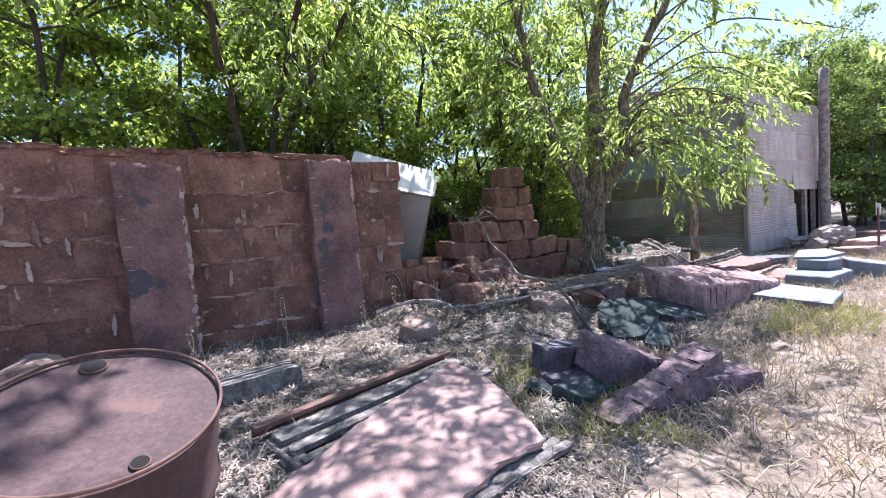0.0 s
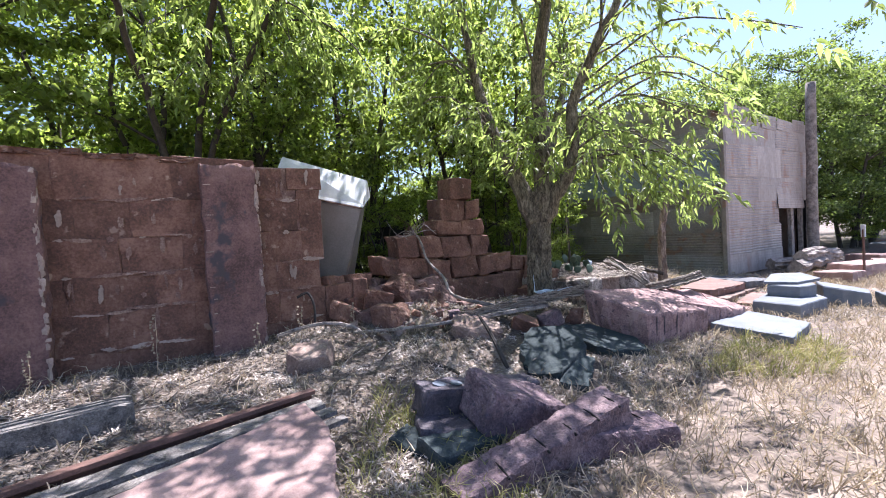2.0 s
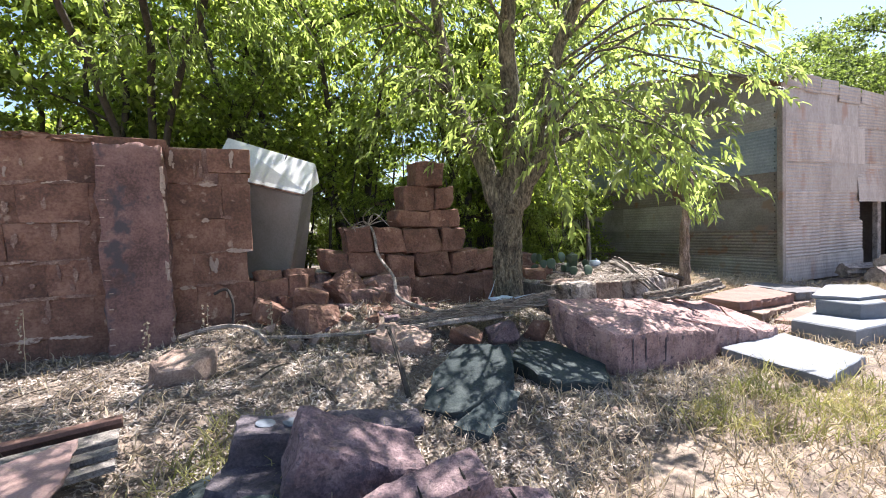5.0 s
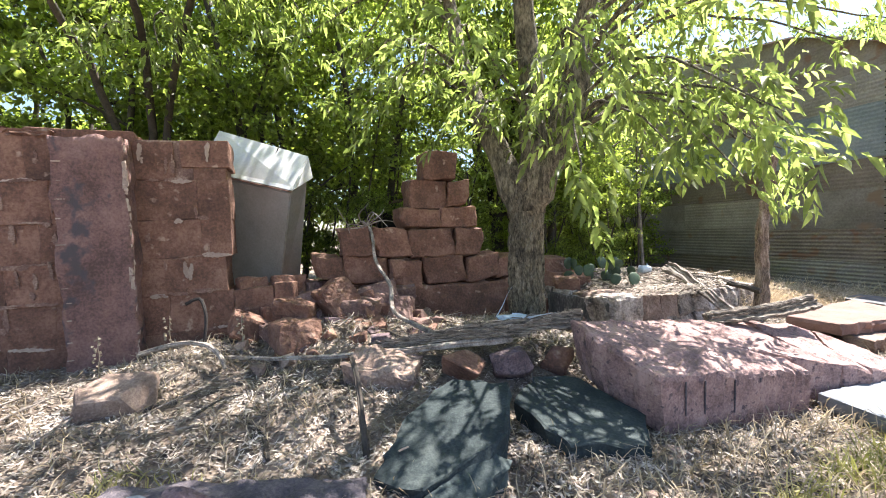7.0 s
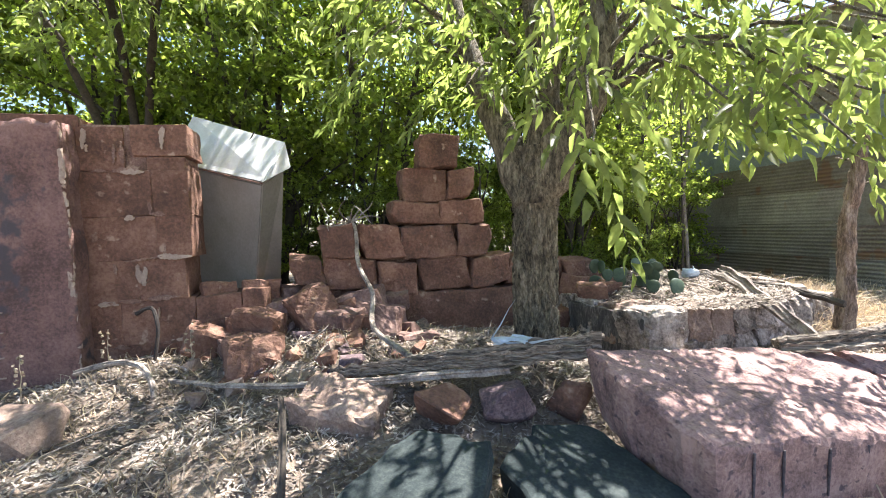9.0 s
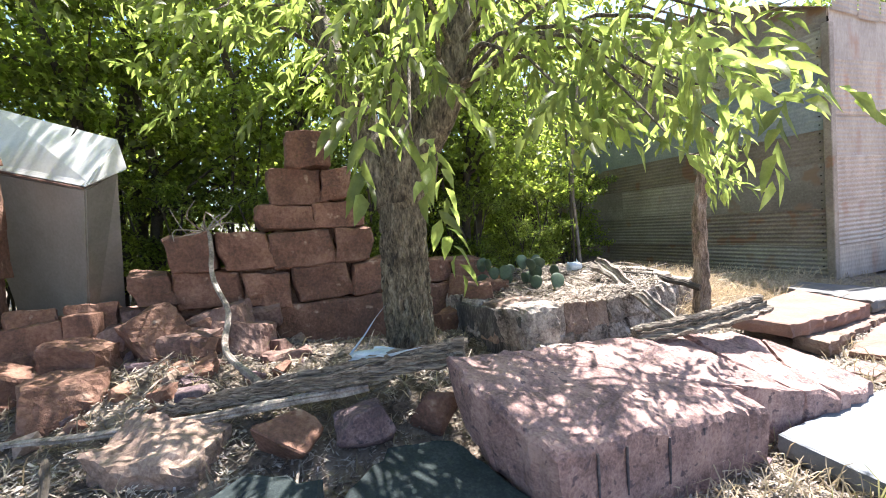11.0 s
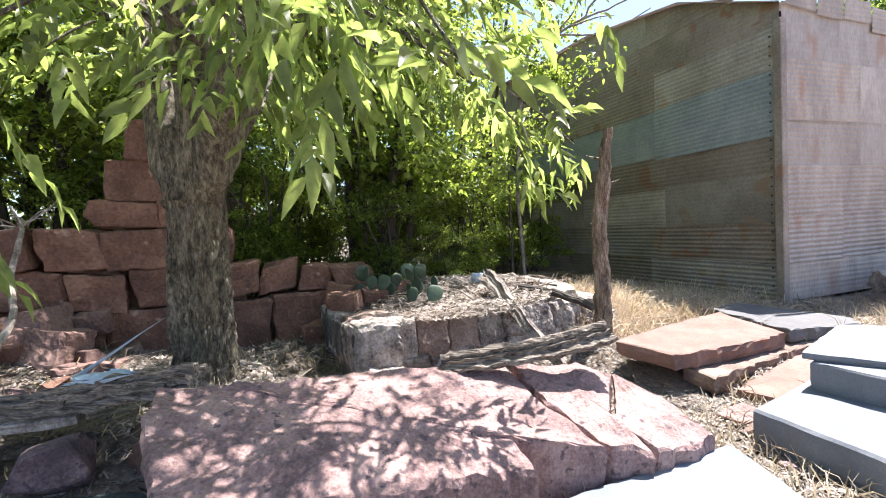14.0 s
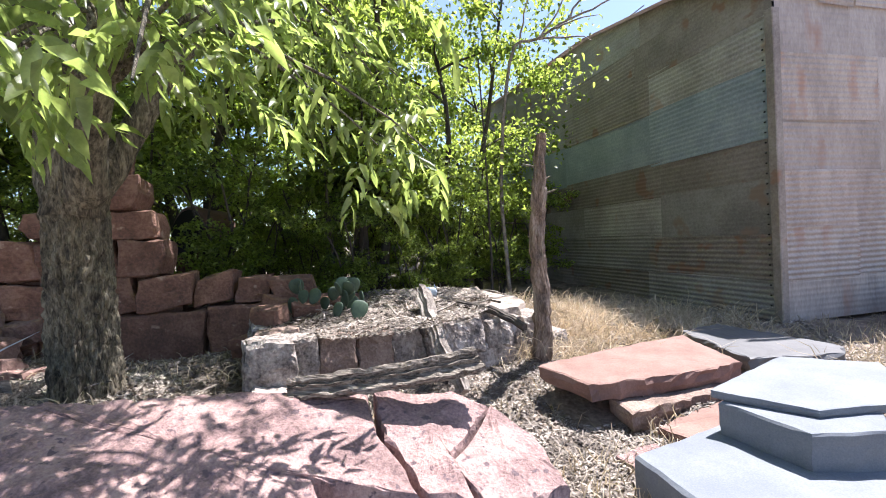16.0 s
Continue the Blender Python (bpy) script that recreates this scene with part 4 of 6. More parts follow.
for k in range(60):
    s, b = rng.uniform(0.9, 3.0), rng.uniform(-1.2, 0.3)
    x, y = wall_xy(s, b)
    q = rng.uniform(0.06, 0.15)
    stone_thing("rubble_chip", hull_rock(q * 1.4, q, q * 0.8, 200 + k, 12, 0.85, 0, False), rng.choice((RED_STONE, TAN_ROCK, PURPLE_ROCK)), "small chip of broken sandstone", "stone", "small rubble", (x, y), (rng.uniform(-20, 20), rng.uniform(-20, 20), rng.uniform(0, 180)), 0.02)
for k in range(22):
    x, y = rng.uniform(3.0, 6.0), 0
    y = x * 0.75 + 2.9 + rng.uniform(-0.5, 0.7)
    q = rng.uniform(0.05, 0.13)
    stone_thing("ground_stone", hull_rock(q * 1.4, q, q * 0.8, 300 + k, 12, 0.6, 0, False), rng.choice((TAN_ROCK, PURPLE_ROCK, TAN_ROCK)), "small loose stone lying on dry ground", "stone", "loose stones", (x, y), (0, 0, rng.uniform(0, 180)), 0.02)


# ---- crumbling raised foundation with debris ----
def foundation():
    ob = holder("foundation", (0, 0, 0))
    tagged(ob, "crumbling low masonry foundation filled with debris", "foundation", kind="structure")
    bm = slab([(3.24, 7.42), (4.0, 8.12), (4.9, 8.95), (4.9, 9.4), (3.9, 10.4), (2.6, 9.6), (2.35, 8.3), (2.75, 7.75)], lambda x, y: 0.41 + 0.03 * (y - 8), 0.75, 41, 0.1, 0.02, 0.0, 0.05, 0.03)
    part("fill", bm, LITTER_BED, ob, "bed of bleached bark and leaf litter")
    r = random.Random(9)
    k = 0
    for (x0, y0), (x1, y1), low in (((3.2, 7.3), (5.0, 8.92), 0.05), ((2.45, 8.15), (3.2, 7.3), 0.0)):
        full = math.hypot(x1 - x0, y1 - y0)
        turn = math.degrees(math.atan2(y1 - y0, x1 - x0))
        for z0, z1 in ((-0.28, -0.02), (-0.02, 0.17), (0.14, 0.47)):
            w = r.uniform(-0.06, 0.0)
            while w < full:
                ln = r.uniform(0.2, 0.42) if z1 > 0.3 else r.uniform(0.26, 0.6)
                f = (w + ln / 2) / full
                x, y = x0 + (x1 - x0) * f, y0 + (y1 - y0) * f
                h = z1 - z0 - (low * 2 * f if z1 > 0.3 else 0)
                stone = part("masonry_stone", hewn(ln * 1.02, 0.34, h * 1.05, 700 + k, r.uniform(-0.1, 0.2), 0.02), r.choice((OLD_WALL, OLD_WALL, OLD_WALL, TAN_ROCK)), ob)
                stone.matrix_basis = Matrix.Translation((x, y, z0 + h)) @ pose(-0.15 * math.sin(radians(turn)) * 0.9, 0.15 * math.cos(radians(turn)) * 0.9, 0, 0, 0, 0) @ pose(0, 0, 0, r.uniform(-4, 4), r.uniform(-3, 3), turn + r.uniform(-5, 5))
                w += ln + r.uniform(0.0, 0.03)
                k += 1
    # this side lies in shadow, which the dark render colour supplies
    render = part("render_face", hewn(1.02, 0.05, 0.66, 77, 0.0, 0.01), SHADOW_RENDER, ob, "cement render on the side face, painted shadow dark")
    render.matrix_basis = pose(2.86, 7.66, 0.43, 0, 0, math.degrees(math.atan2(7.3 - 8.15, 3.2 - 2.45)))


LITTER_BED = material("bark litter bed", [(0.14, 0.11, 0.09), (0.34, 0.28, 0.23), (0.5, 0.43, 0.36)], 6, 50, spread=0, bump=1.0, depth=0.02)
foundation()
for k, (x, y, s) in enumerate(((2.75, 8.0, 0.3), (2.9, 8.35, 0.26), (2.55, 8.4, 0.34))):
    stone_thing("red_stone", broken_block(s, s * 0.8, s * 0.9, 400 + k), RED_STONE, "red stone lying on the old foundation", "stone", "stones on the foundation", (x, y, 0.5), (8, 4 * k, 40 * k))


# ---- dead wood ----
def log(name, points, r0, r1, label, mat=DEAD_WOOD, n=14, sides=22, flute=0.12, seed=0, group=""):
    ob = part(name, tube(bend(points, n, seed, r0 * 0.18), taper(r0, r1, n), sides, seed, 0.12, flute), mat, None, smooth=False)
    return tagged(ob, label, "log" if r0 > 0.04 else "branch", group)


main_log = log("fallen_log", [(2.86, 6.16, 0.49), (2.2, 6.0, 0.43), (1.6, 5.86, 0.36), (1.1, 5.75, 0.3)], 0.07, 0.026, "split grey fallen log lying across stones", SPLIT_WOOD, 30, 30, seed=1, flute=0.34)
chips = random.Random(77)
for k in range(26):
    # long splinters lifting off the log's split face
    u, g = chips.uniform(0.0, 0.75), chips.uniform(-2.6, 0.9)
    v = min(1, u + chips.uniform(0.12, 0.4))
    ends = []
    for q in (u, (u + v) / 2, v):
        rad = (0.07 - 0.044 * q) * chips.uniform(0.92, 1.14)
        ends.append((2.88 - 1.76 * q - 0.22 * rad * math.cos(g), 6.165 - 0.41 * q + rad * math.cos(g + math.pi), 0.49 - 0.19 * q + rad * math.sin(g + math.pi)))
    part("splinter", tube(bend(ends, 7, k, 0.002), taper(chips.uniform(0.008, 0.017), 0.003, 7), 5, k, 0.2, 0.2), SPLIT_WOOD, main_log, smooth=False)
log("fallen_log", [(2.3, 6.02, 0.34), (1.4, 5.68, 0.3), (0.6, 5.5, 0.26), (-0.1, 5.45, 0.25)], 0.028, 0.014, "long thin grey branch lying on litter", seed=2)
log("fallen_log", [(2.9, 6.1, 0.3), (2.98, 6.02, 0.12), (3.02, 5.95, -0.02)], 0.03, 0.02, "short grey stick leaning under the log", seed=3)
log("dead_branch", [(0.46, 7.02, 1.42), (0.62, 6.9, 1.28), (0.72, 6.75, 0.98), (0.95, 6.6, 0.72), (1.1, 6.35, 0.48), (1.6, 6.0, 0.38)], 0.015, 0.024, "bare crooked bleached branch propped on rubble", n=22, seed=4)
for k in range(9):
    a = k * 0.7
    log("dead_twig", [(0.5, 6.98, 1.36), (0.5 + 0.22 * math.cos(a), 6.95 + 0.2 * math.sin(a), 1.42 + 0.1 * math.sin(k)), (0.5 + 0.4 * math.cos(a + 0.4), 6.95 + 0.3 * math.sin(a), 1.4 + 0.2 * math.sin(k * 2))], 0.009, 0.003, "thin bare twig at the tip of a branch", n=7, sides=5, seed=k, group="bare twigs")
log("dead_branch", [(-0.95, 5.3, 0.28), (-0.5, 5.38, 0.38), (-0.1, 5.3, 0.36), (0.1, 5.2, 0.24)], 0.022, 0.014, "curved grey branch arching over litter", seed=5)
log("iron_hook", [(-0.86, 5.72, 0.66), (-0.74, 5.78, 0.7), (-0.66, 5.76, 0.5), (-0.66, 5.7, 0.2)], 0.016, 0.014, "bent dark iron rod standing by the wall", BLACK_IRON, seed=6, flute=0)
log("upright_stick", [(1.62, 4.68, -0.08), (1.5, 4.85, 0.2), (1.38, 5.0, 0.42), (1.34, 5.02, 0.46)], 0.022, 0.012, "dark crooked stick standing in the litter", DARK_BARK, seed=7)
log("dead_branch", [(0.75, 4.7, 0.08), (0.95, 4.62, 0.06), (1.12, 4.45, 0.03)], 0.016, 0.012, "short dark stick lying on litter", DARK_BARK, seed=8)
log("fallen_log", [(4.02, 8.6, 0.66), (4.14, 8.4, 0.58), (4.4, 8.0, 0.32), (4.66, 7.7, 0.06)], 0.075, 0.045, "split grey log leaning on the foundation", seed=9, flute=0.2)
log("fallen_log", [(3.95, 6.78, 0.37), (4.25, 6.86, 0.4), (4.6, 7.0, 0.43), (4.9, 7.16, 0.47)], 0.05, 0.062, "grey split log lying on the back of the sandstone block", SPLIT_WOOD, 24, 26, seed=10, flute=0.3)
log("fallen_log", [(4.3, 8.8, 0.5), (4.7, 8.7, 0.45), (5.0, 8.45, 0.36)], 0.035, 0.03, "dark stick lying across the foundation", DARK_BARK, seed=11)
for k, pts in enumerate(((((9.2, 10.7, 0.06), (10.2, 11.2, 0.12), (11.0, 11.6, 0.1)), ((9.0, 11.2, 0.1), (10.2, 11.5, 0.14), (11.2, 12.0, 0.2)), ((9.5, 10.9, 0.28), (10.3, 11.3, 0.3), (10.9, 11.5, 0.24))))):
    log("stacked_log", list(pts), 0.15, 0.12, "old log stacked beside the shed wall", seed=30 + k, group="log pile")
rag = stone_thing("rag", hull_rock(0.3, 0.16, 0.06, 61, 26, 0.3), RAG, "crumpled pale blue rag on the log", "rag", "", (2.3, 6.12, 0.5), (0, 0, 10))
stone_thing("rag", hull_rock(0.22, 0.16, 0.14, 62, 26, 0.3), RAG, "crumpled blue white plastic litter on debris", "rag", "", (3.85, 9.25, 0.56), (0, 0, 10))


r = random.Random(31)
for k in range(56):
    x, y = (r.uniform(-1.5, 3.0), 0) if k < 40 else (r.uniform(2.9, 4.8), 0)
    y = 5.9 + 0.55 * (x - 0.5) + r.uniform(-1.3, 0.7) if k < 40 else r.uniform(8.0, 9.6)
    z = gz(x, y) if k < 40 else 0.47
    t, ln = r.uniform(0, math.pi), r.uniform(0.18, 0.6)
    dx, dy = math.cos(t) * ln / 2, math.sin(t) * ln / 2
    log("dead_twig", [(x - dx, y - dy, z + 0.02), (x + r.uniform(-0.05, 0.05), y + r.uniform(-0.05, 0.05), z + r.uniform(0.03, 0.08)), (x + dx, y + dy, z + r.uniform(0.02, 0.12))], r.uniform(0.005, 0.012), 0.003, "thin dry twig lying on the litter", r.choice((DEAD_WOOD, DEAD_WOOD, DARK_BARK)), 6, 6, 0.1, k, "dry twigs")


# ---- tank behind the wall ----
def tank():
    ob = holder("metal_bin", (0, 0, 0))
    tagged(ob, "tilted sheet metal bin with a bright sloping lid", "bin")

    def shell(name, corners, mat, label=""):
        bm = bmesh.new()
        v = [bm.verts.new(c) for c in corners]
        for f in ((0, 1, 2, 3), (7, 6, 5, 4), (0, 4, 5, 1), (1, 5, 6, 2), (2, 6, 7, 3), (3, 7, 4, 0)):
            bm.faces.new([v[i] for i in f])
        bmesh.ops.recalc_face_normals(bm, faces=bm.faces[:])
        bmesh.ops.bevel(bm, geom=bm.edges[:], offset=0.012, segments=2, affect="EDGES")
        return part(name, bm, mat, ob, label)

    shell("body", [(-1.42, 6.85, 0.3), (-0.65, 6.76, 0.3), (-0.56, 7.06, 0.3), (-1.34, 7.15, 0.3), (-1.44, 6.58, 2.1), (-0.17, 6.54, 1.77), (-0.14, 6.82, 1.95), (-1.4, 6.86, 2.25)], TIN_BODY)
    shell("lid", [(-1.46, 6.54, 2.13), (-0.12, 6.5, 1.78), (-0.08, 6.86, 1.96), (-1.42, 6.9, 2.28), (-1.46, 6.57, 2.18), (-0.12, 6.53, 1.82), (-0.1, 6.82, 2.22), (-1.36, 6.8, 2.66)], TIN_LID, "bright grey sloping metal lid")
    for x in (-1.08, -0.52):
        # near-black splits down the lid's sloping face
        low, high = (x - 0.05, 6.69, 2.0 + (-0.2 - x) * 0.31), (x + 0.02, 6.815, 2.225 + (-0.11 - x) * 0.35)
        mid = ((low[0] + high[0]) / 2 + 0.025, (low[1] + high[1]) / 2 - 0.006, (low[2] + high[2]) / 2 + 0.006)
        part("lid_crack", tube([low, mid, high], [0.006, 0.014, 0.008], 5), DARKNESS, ob)
    part("lid_seam", tube([(-1.44, 6.545, 2.115), (-0.8, 6.52, 1.95), (-0.14, 6.505, 1.775)], [0.009, 0.009, 0.009], 6), RUST_IRON, ob, "rusty seam under the lid")


tank()


# ---- drum, boards and slab at the start ----
def drum():
    ob = holder("oil_drum", (-1.0, 1.12, 0.0))
    ob.matrix_basis = pose(-1.15, 1.34, 0.12, 12.5, 16.7, 0)
    tagged(ob, "rusty brown oil drum standing tilted on the ground", "drum")
    h, r = 0.88, 0.29
    prof = [(r - 0.01, -0.12), (r, 0.0), (r, 0.28), (r + 0.012, 0.3), (r, 0.32), (r, 0.56), (r + 0.012, 0.58), (r, 0.6), (r, h - 0.02)]
    bm = bmesh.new()
    n = 64
    rings = [[bm.verts.new((q * math.cos(2 * math.pi * k / n), q * math.sin(2 * math.pi * k / n), z)) for k in range(n)] for q, z in prof]
    for a, b in zip(rings, rings[1:]):
        for k in range(n):
            bm.faces.new((a[k], a[(k + 1) % n], b[(k + 1) % n], b[k]))
    part("body", bm, RUST, ob, "rusty red brown drum wall", True)
    rng = random.Random(2)
    bm = bmesh.new()
    rings = []
    for q in (r, 0.22, 0.15, 0.08):
        rings.append([bm.verts.new((q * math.cos(2 * math.pi * k / n), q * math.sin(2 * math.pi * k / n), h - 0.022 + noise.noise(Vector((q * 6 * math.cos(2 * math.pi * k / n), q * 6 * math.sin(2 * math.pi * k / n), 3))) * 0.004)) for k in range(n)])
    for a, b in zip(rings, rings[1:]):
        for k in range(n):
            bm.faces.new((a[k], a[(k + 1) % n], b[(k + 1) % n], b[k]))
    bm.faces.new(rings[-1])
    part("top", bm, RUST, ob, "dusty dark brown drum top", True)

    def ring(name, R, t, z, mat, x=0.0, y=0.0):
        bm = bmesh.new()
        m, s = 56, 8
        rr = [[bm.verts.new((x + (R + t * math.cos(2 * math.pi * j / s)) * math.cos(2 * math.pi * i / m), y + (R + t * math.cos(2 * math.pi * j / s)) * math.sin(2 * math.pi * i / m), z + t * math.sin(2 * math.pi * j / s) * 1.3)) for j in range(s)] for i in range(m)]
        for i in range(m):
            for j in range(s):
                bm.faces.new((rr[i][j], rr[(i + 1) % m][j], rr[(i + 1) % m][(j + 1) % s], rr[i][(j + 1) % s]))
        return part(name, bm, mat, ob, smooth=True)

    ring("rim", r, 0.005, h - 0.006, RUST_IRON)
    for x, y, q in ((-0.17, 0.16, 0.034), (0.21, -0.13, 0.02)):
        ring("bung_ring", q, 0.0035, h - 0.018, RUST_IRON, x, y)
        # closed disc; the hole's darkness is put into its colour
        bm = bmesh.new()
        bmesh.ops.create_cone(bm, segments=24, radius1=q, radius2=q, depth=0.006, cap_ends=True)
        part("bung_hole", bm, DARKNESS, ob, "near black disc for an open bung hole").location = (x, y, h - 0.016)


drum()
stack_slab("leaning_slab", [(0.02, 3.5), (0.28, 3.2), (0.4, 2.92), (0.55, 2.42), (0.3, 2.25), (-0.25, 1.6), (-1.0, 1.75), (-0.62, 2.5)], ((0.02, 3.5, 0.2), (0.55, 2.42, 0.06), (-0.9, 1.9, 0.12)), 0.05, PINK_SLAB, "thin pink sandstone slab leaning on old boards", seed=51, rough=0.012)
OLD_TIMBER = material("dark grey old timber", [(0.06, 0.053, 0.047), (0.17, 0.152, 0.135), (0.31, 0.28, 0.25)], 12, 90, spread=0.12, bump=0.9)
pallet = holder("board_frame", (-0.55, 3.1, 0.0), 46)
tagged(pallet, "weathered board frame with a rusty iron edge", "pallet")
part("iron_edge", box(1.75, 0.07, 0.035, 0.004, (0, 0.12, 0.17)), RUST_IRON, pallet, "rusty angle iron edge")
part("iron_flange", box(1.75, 0.012, 0.08, 0.003, (0, 0.16, 0.14)), RUST_IRON, pallet)
for k, (y, w) in enumerate(((-0.03, 0.17), (-0.22, 0.1), (-0.38, 0.08))):
    bm = rough_box(60 + k, 6, 0.004, 0.03)
    part("board", bm, OLD_TIMBER, pallet).matrix_basis = Matrix.Translation((0.03, y, 0.12 - 0.01 * k)) @ Matrix.Diagonal((1.65, w, 0.035, 1))
for x in (-0.78, 0.2):
    part("cross_board", box(0.1, 0.72, 0.1, 0.008, (x, -0.22, 0.045)), OLD_TIMBER, pallet)
tie = holder("railroad_tie", (-1.86, 3.315, 0.0), 40.5)
tagged(tie, "grey split timber lying by the wall", "timber")
cracks = random.Random(31)
v = -0.135
for k in range(7):
    # strips between the long drying cracks
    w = cracks.uniform(0.026, 0.042)
    ln, top = 1.16 + cracks.uniform(-0.06, 0.05), 0.235 + cracks.uniform(-0.016, 0.008)
    strip = part("timber_strip", rough_box(90 + k, 8, 0.006, 0.05), OLD_TIMBER, tie)
    strip.matrix_basis = Matrix.Translation((cracks.uniform(-0.03, 0.03), v + w / 2, top / 2)) @ Matrix.Rotation(radians(cracks.uniform(-0.4, 0.4)), 4, "Z") @ Matrix.Diagonal((ln, w, top, 1))
    v += w + cracks.uniform(0.003, 0.011)
plank = holder("plank", (0.28, 2.27, 0.0), 42)
tagged(plank, "grey split plank lying beside the pink slab", "plank")
for k, y in enumerate((-0.1, -0.03, 0.05, 0.11)):
    part("plank_strip", hewn(0.98 - 0.06 * k, 0.066, 0.05, 130 + k, 0, 0.006), OLD_TIMBER, plank).matrix_basis = pose(0.02 * k, y, 0.005 - 0.008 * k, 0, 2, 0.6 * k - 0.8)
stone_thing("pale_rock", hull_rock(0.45, 0.36, 0.42, 75, 20, 0.7), TAN_ROCK, "pale rock lying by the wall", "stone", "", (-3.5, 3.4), (0, 8, 10), 0.04)


def weed(x, y, h, seed):
    r = random.Random(seed)
    ob = holder("dry_weed", (x, y, gz(x, y) - 0.02))
    tagged(ob, "tall thin dry weed stalk with seed heads", "weed", "dry weeds")
    part("stalk", tube(bend([(0, 0, 0), (0.02, 0, h * 0.5), (0.01, 0.02, h)], 8, seed, 0.006), taper(0.005, 0.002, 8), 5), STRAW, ob)
    for k in range(16):
        z, a = h * (0.3 + 0.7 * k / 16), r.uniform(0, 6.28)
        part("seed_head", hull_rock(0.03, 0.025, 0.03, seed + k, 8, 0.3, 0, False), STRAW, ob).location = (0.025 * math.cos(a), 0.025 * math.sin(a), z)


for k, (s, q, h) in enumerate(((-1.1, -0.5, 0.62), (-0.2, -0.6, 0.4), (0.3, -0.5, 0.4), (-2.0, -0.5, 0.4), (0.9, -0.6, 0.35))):
    weed(*wall_xy(s, q), h, 900 + 20 * k)
barrel = part("rusty_barrel", tube([(-0.22, 0, 0), (-0.2, 0, 0), (0, 0, 0), (0.2, 0, 0), (0.22, 0, 0)], [0.33, 0.37, 0.36, 0.37, 0.33], 28, 3, 0.01), RUST_IRON, None, smooth=True)
# Flat disc over the end, painted near-black as the barrel's unlit inside.
bm = bmesh.new()
bmesh.ops.create_cone(bm, segments=28, radius1=0.31, radius2=0.31, depth=0.02, cap_ends=True)
part("open_end", bm, DARKNESS, barrel, "near black disc for the open end").matrix_basis = pose(-0.225, 0, 0, 0, 90, 0)
barrel.matrix_basis = pose(-0.3, 10.1, 1.4, 0, 8, 82) @ Matrix.Scale(1.25, 4)
stone_thing("rubble_stone", broken_block(0.7, 0.55, 0.95, 88), RED_STONE, "large red block under the rusty barrel", "stone", "fallen rubble", (-0.3, 10.1, 0.6), (0, 0, 25))
tagged(barrel, "dented rusty barrel lying on the rubble", "barrel")

stake = holder("marker_stake", (9.7, 9.55, gz(9.7, 9.55)))
tagged(stake, "thin steel stake with a small pale tag", "stake")
part("shaft", box(0.035, 0.035, 1.1, 0.004, (0, 0, 0.5)), RUST_IRON, stake)
part("tag", box(0.02, 0.1, 0.26, 0.003, (0, 0, 1.02)), TIN_LID, stake, "small pale tag")

# ---- trees ----
def leaf_soup(name, centres, ways, lengths, widths, mat, parent, seed, fold=0.25, loose=1.0):
    """Lance-shaped bent leaves, two quads each: base, widest pair and tip."""
    r = np.random.RandomState(seed)
    n = len(centres)
    d = ways / np.linalg.norm(ways, axis=1, keepdims=True)
    side = np.cross(d, r.normal(size=(n, 3)) * loose + np.array([0, 0, 1.0]))
    side /= np.linalg.norm(side, axis=1, keepdims=True)
    up = np.cross(side, d)
    L, W = lengths[:, None], widths[:, None]
    down = np.array([0, 0, 1.0]) * L
    base = centres
    m1, m2 = centres + d * L * 0.3 + up * L * 0.07, centres + d * L * 0.66 + up * L * 0.04 - down * 0.05
    tip = centres + d * L - down * 0.2
    rows = [base]
    for m, w in ((m1, 1.0), (m2, 0.78)):
        rows += [m + side * W / 2 * w + up * W * fold * w, m, m - side * W / 2 * w + up * W * fold * w]
    rows.append(tip)
    V = np.stack(rows, 1).reshape(-1, 3)
    i = np.arange(n) * 8
    Q = np.concatenate([np.stack([i + p, i + q, i + r_, i + s], -1) for p, q, r_, s in ((0, 1, 4, 2), (2, 4, 7, 5), (0, 2, 6, 3), (2, 5, 7, 6))])
    return soup(name, V, Q, mat, parent)


def sprays(points, ways, leaflets, length, seed, droop=0.5):
    """Leaf places for compound leaves that hang from points along ways."""
    r = np.random.RandomState(seed)
    C, D = [], []
    for p, w in zip(points, ways):
        w = np.array(w) + r.normal(size=3) * 0.35
        w[2] -= droop
        w /= np.linalg.norm(w)
        s = np.cross(w, r.normal(size=3))
        s /= np.linalg.norm(s)
        for k in range(leaflets):
            f = (k + 1) / leaflets
            C.append(np.array(p) + w * length * f - np.array([0, 0, 0.25]) * length * f * f)
            side = s * (1 if k % 2 else -1) * (1 - 0.4 * f)
            D.append(w * (0.5 + f) + side + np.array([0, 0, -0.55]) + r.normal(size=3) * 0.15)
    return np.array(C), np.array(D)


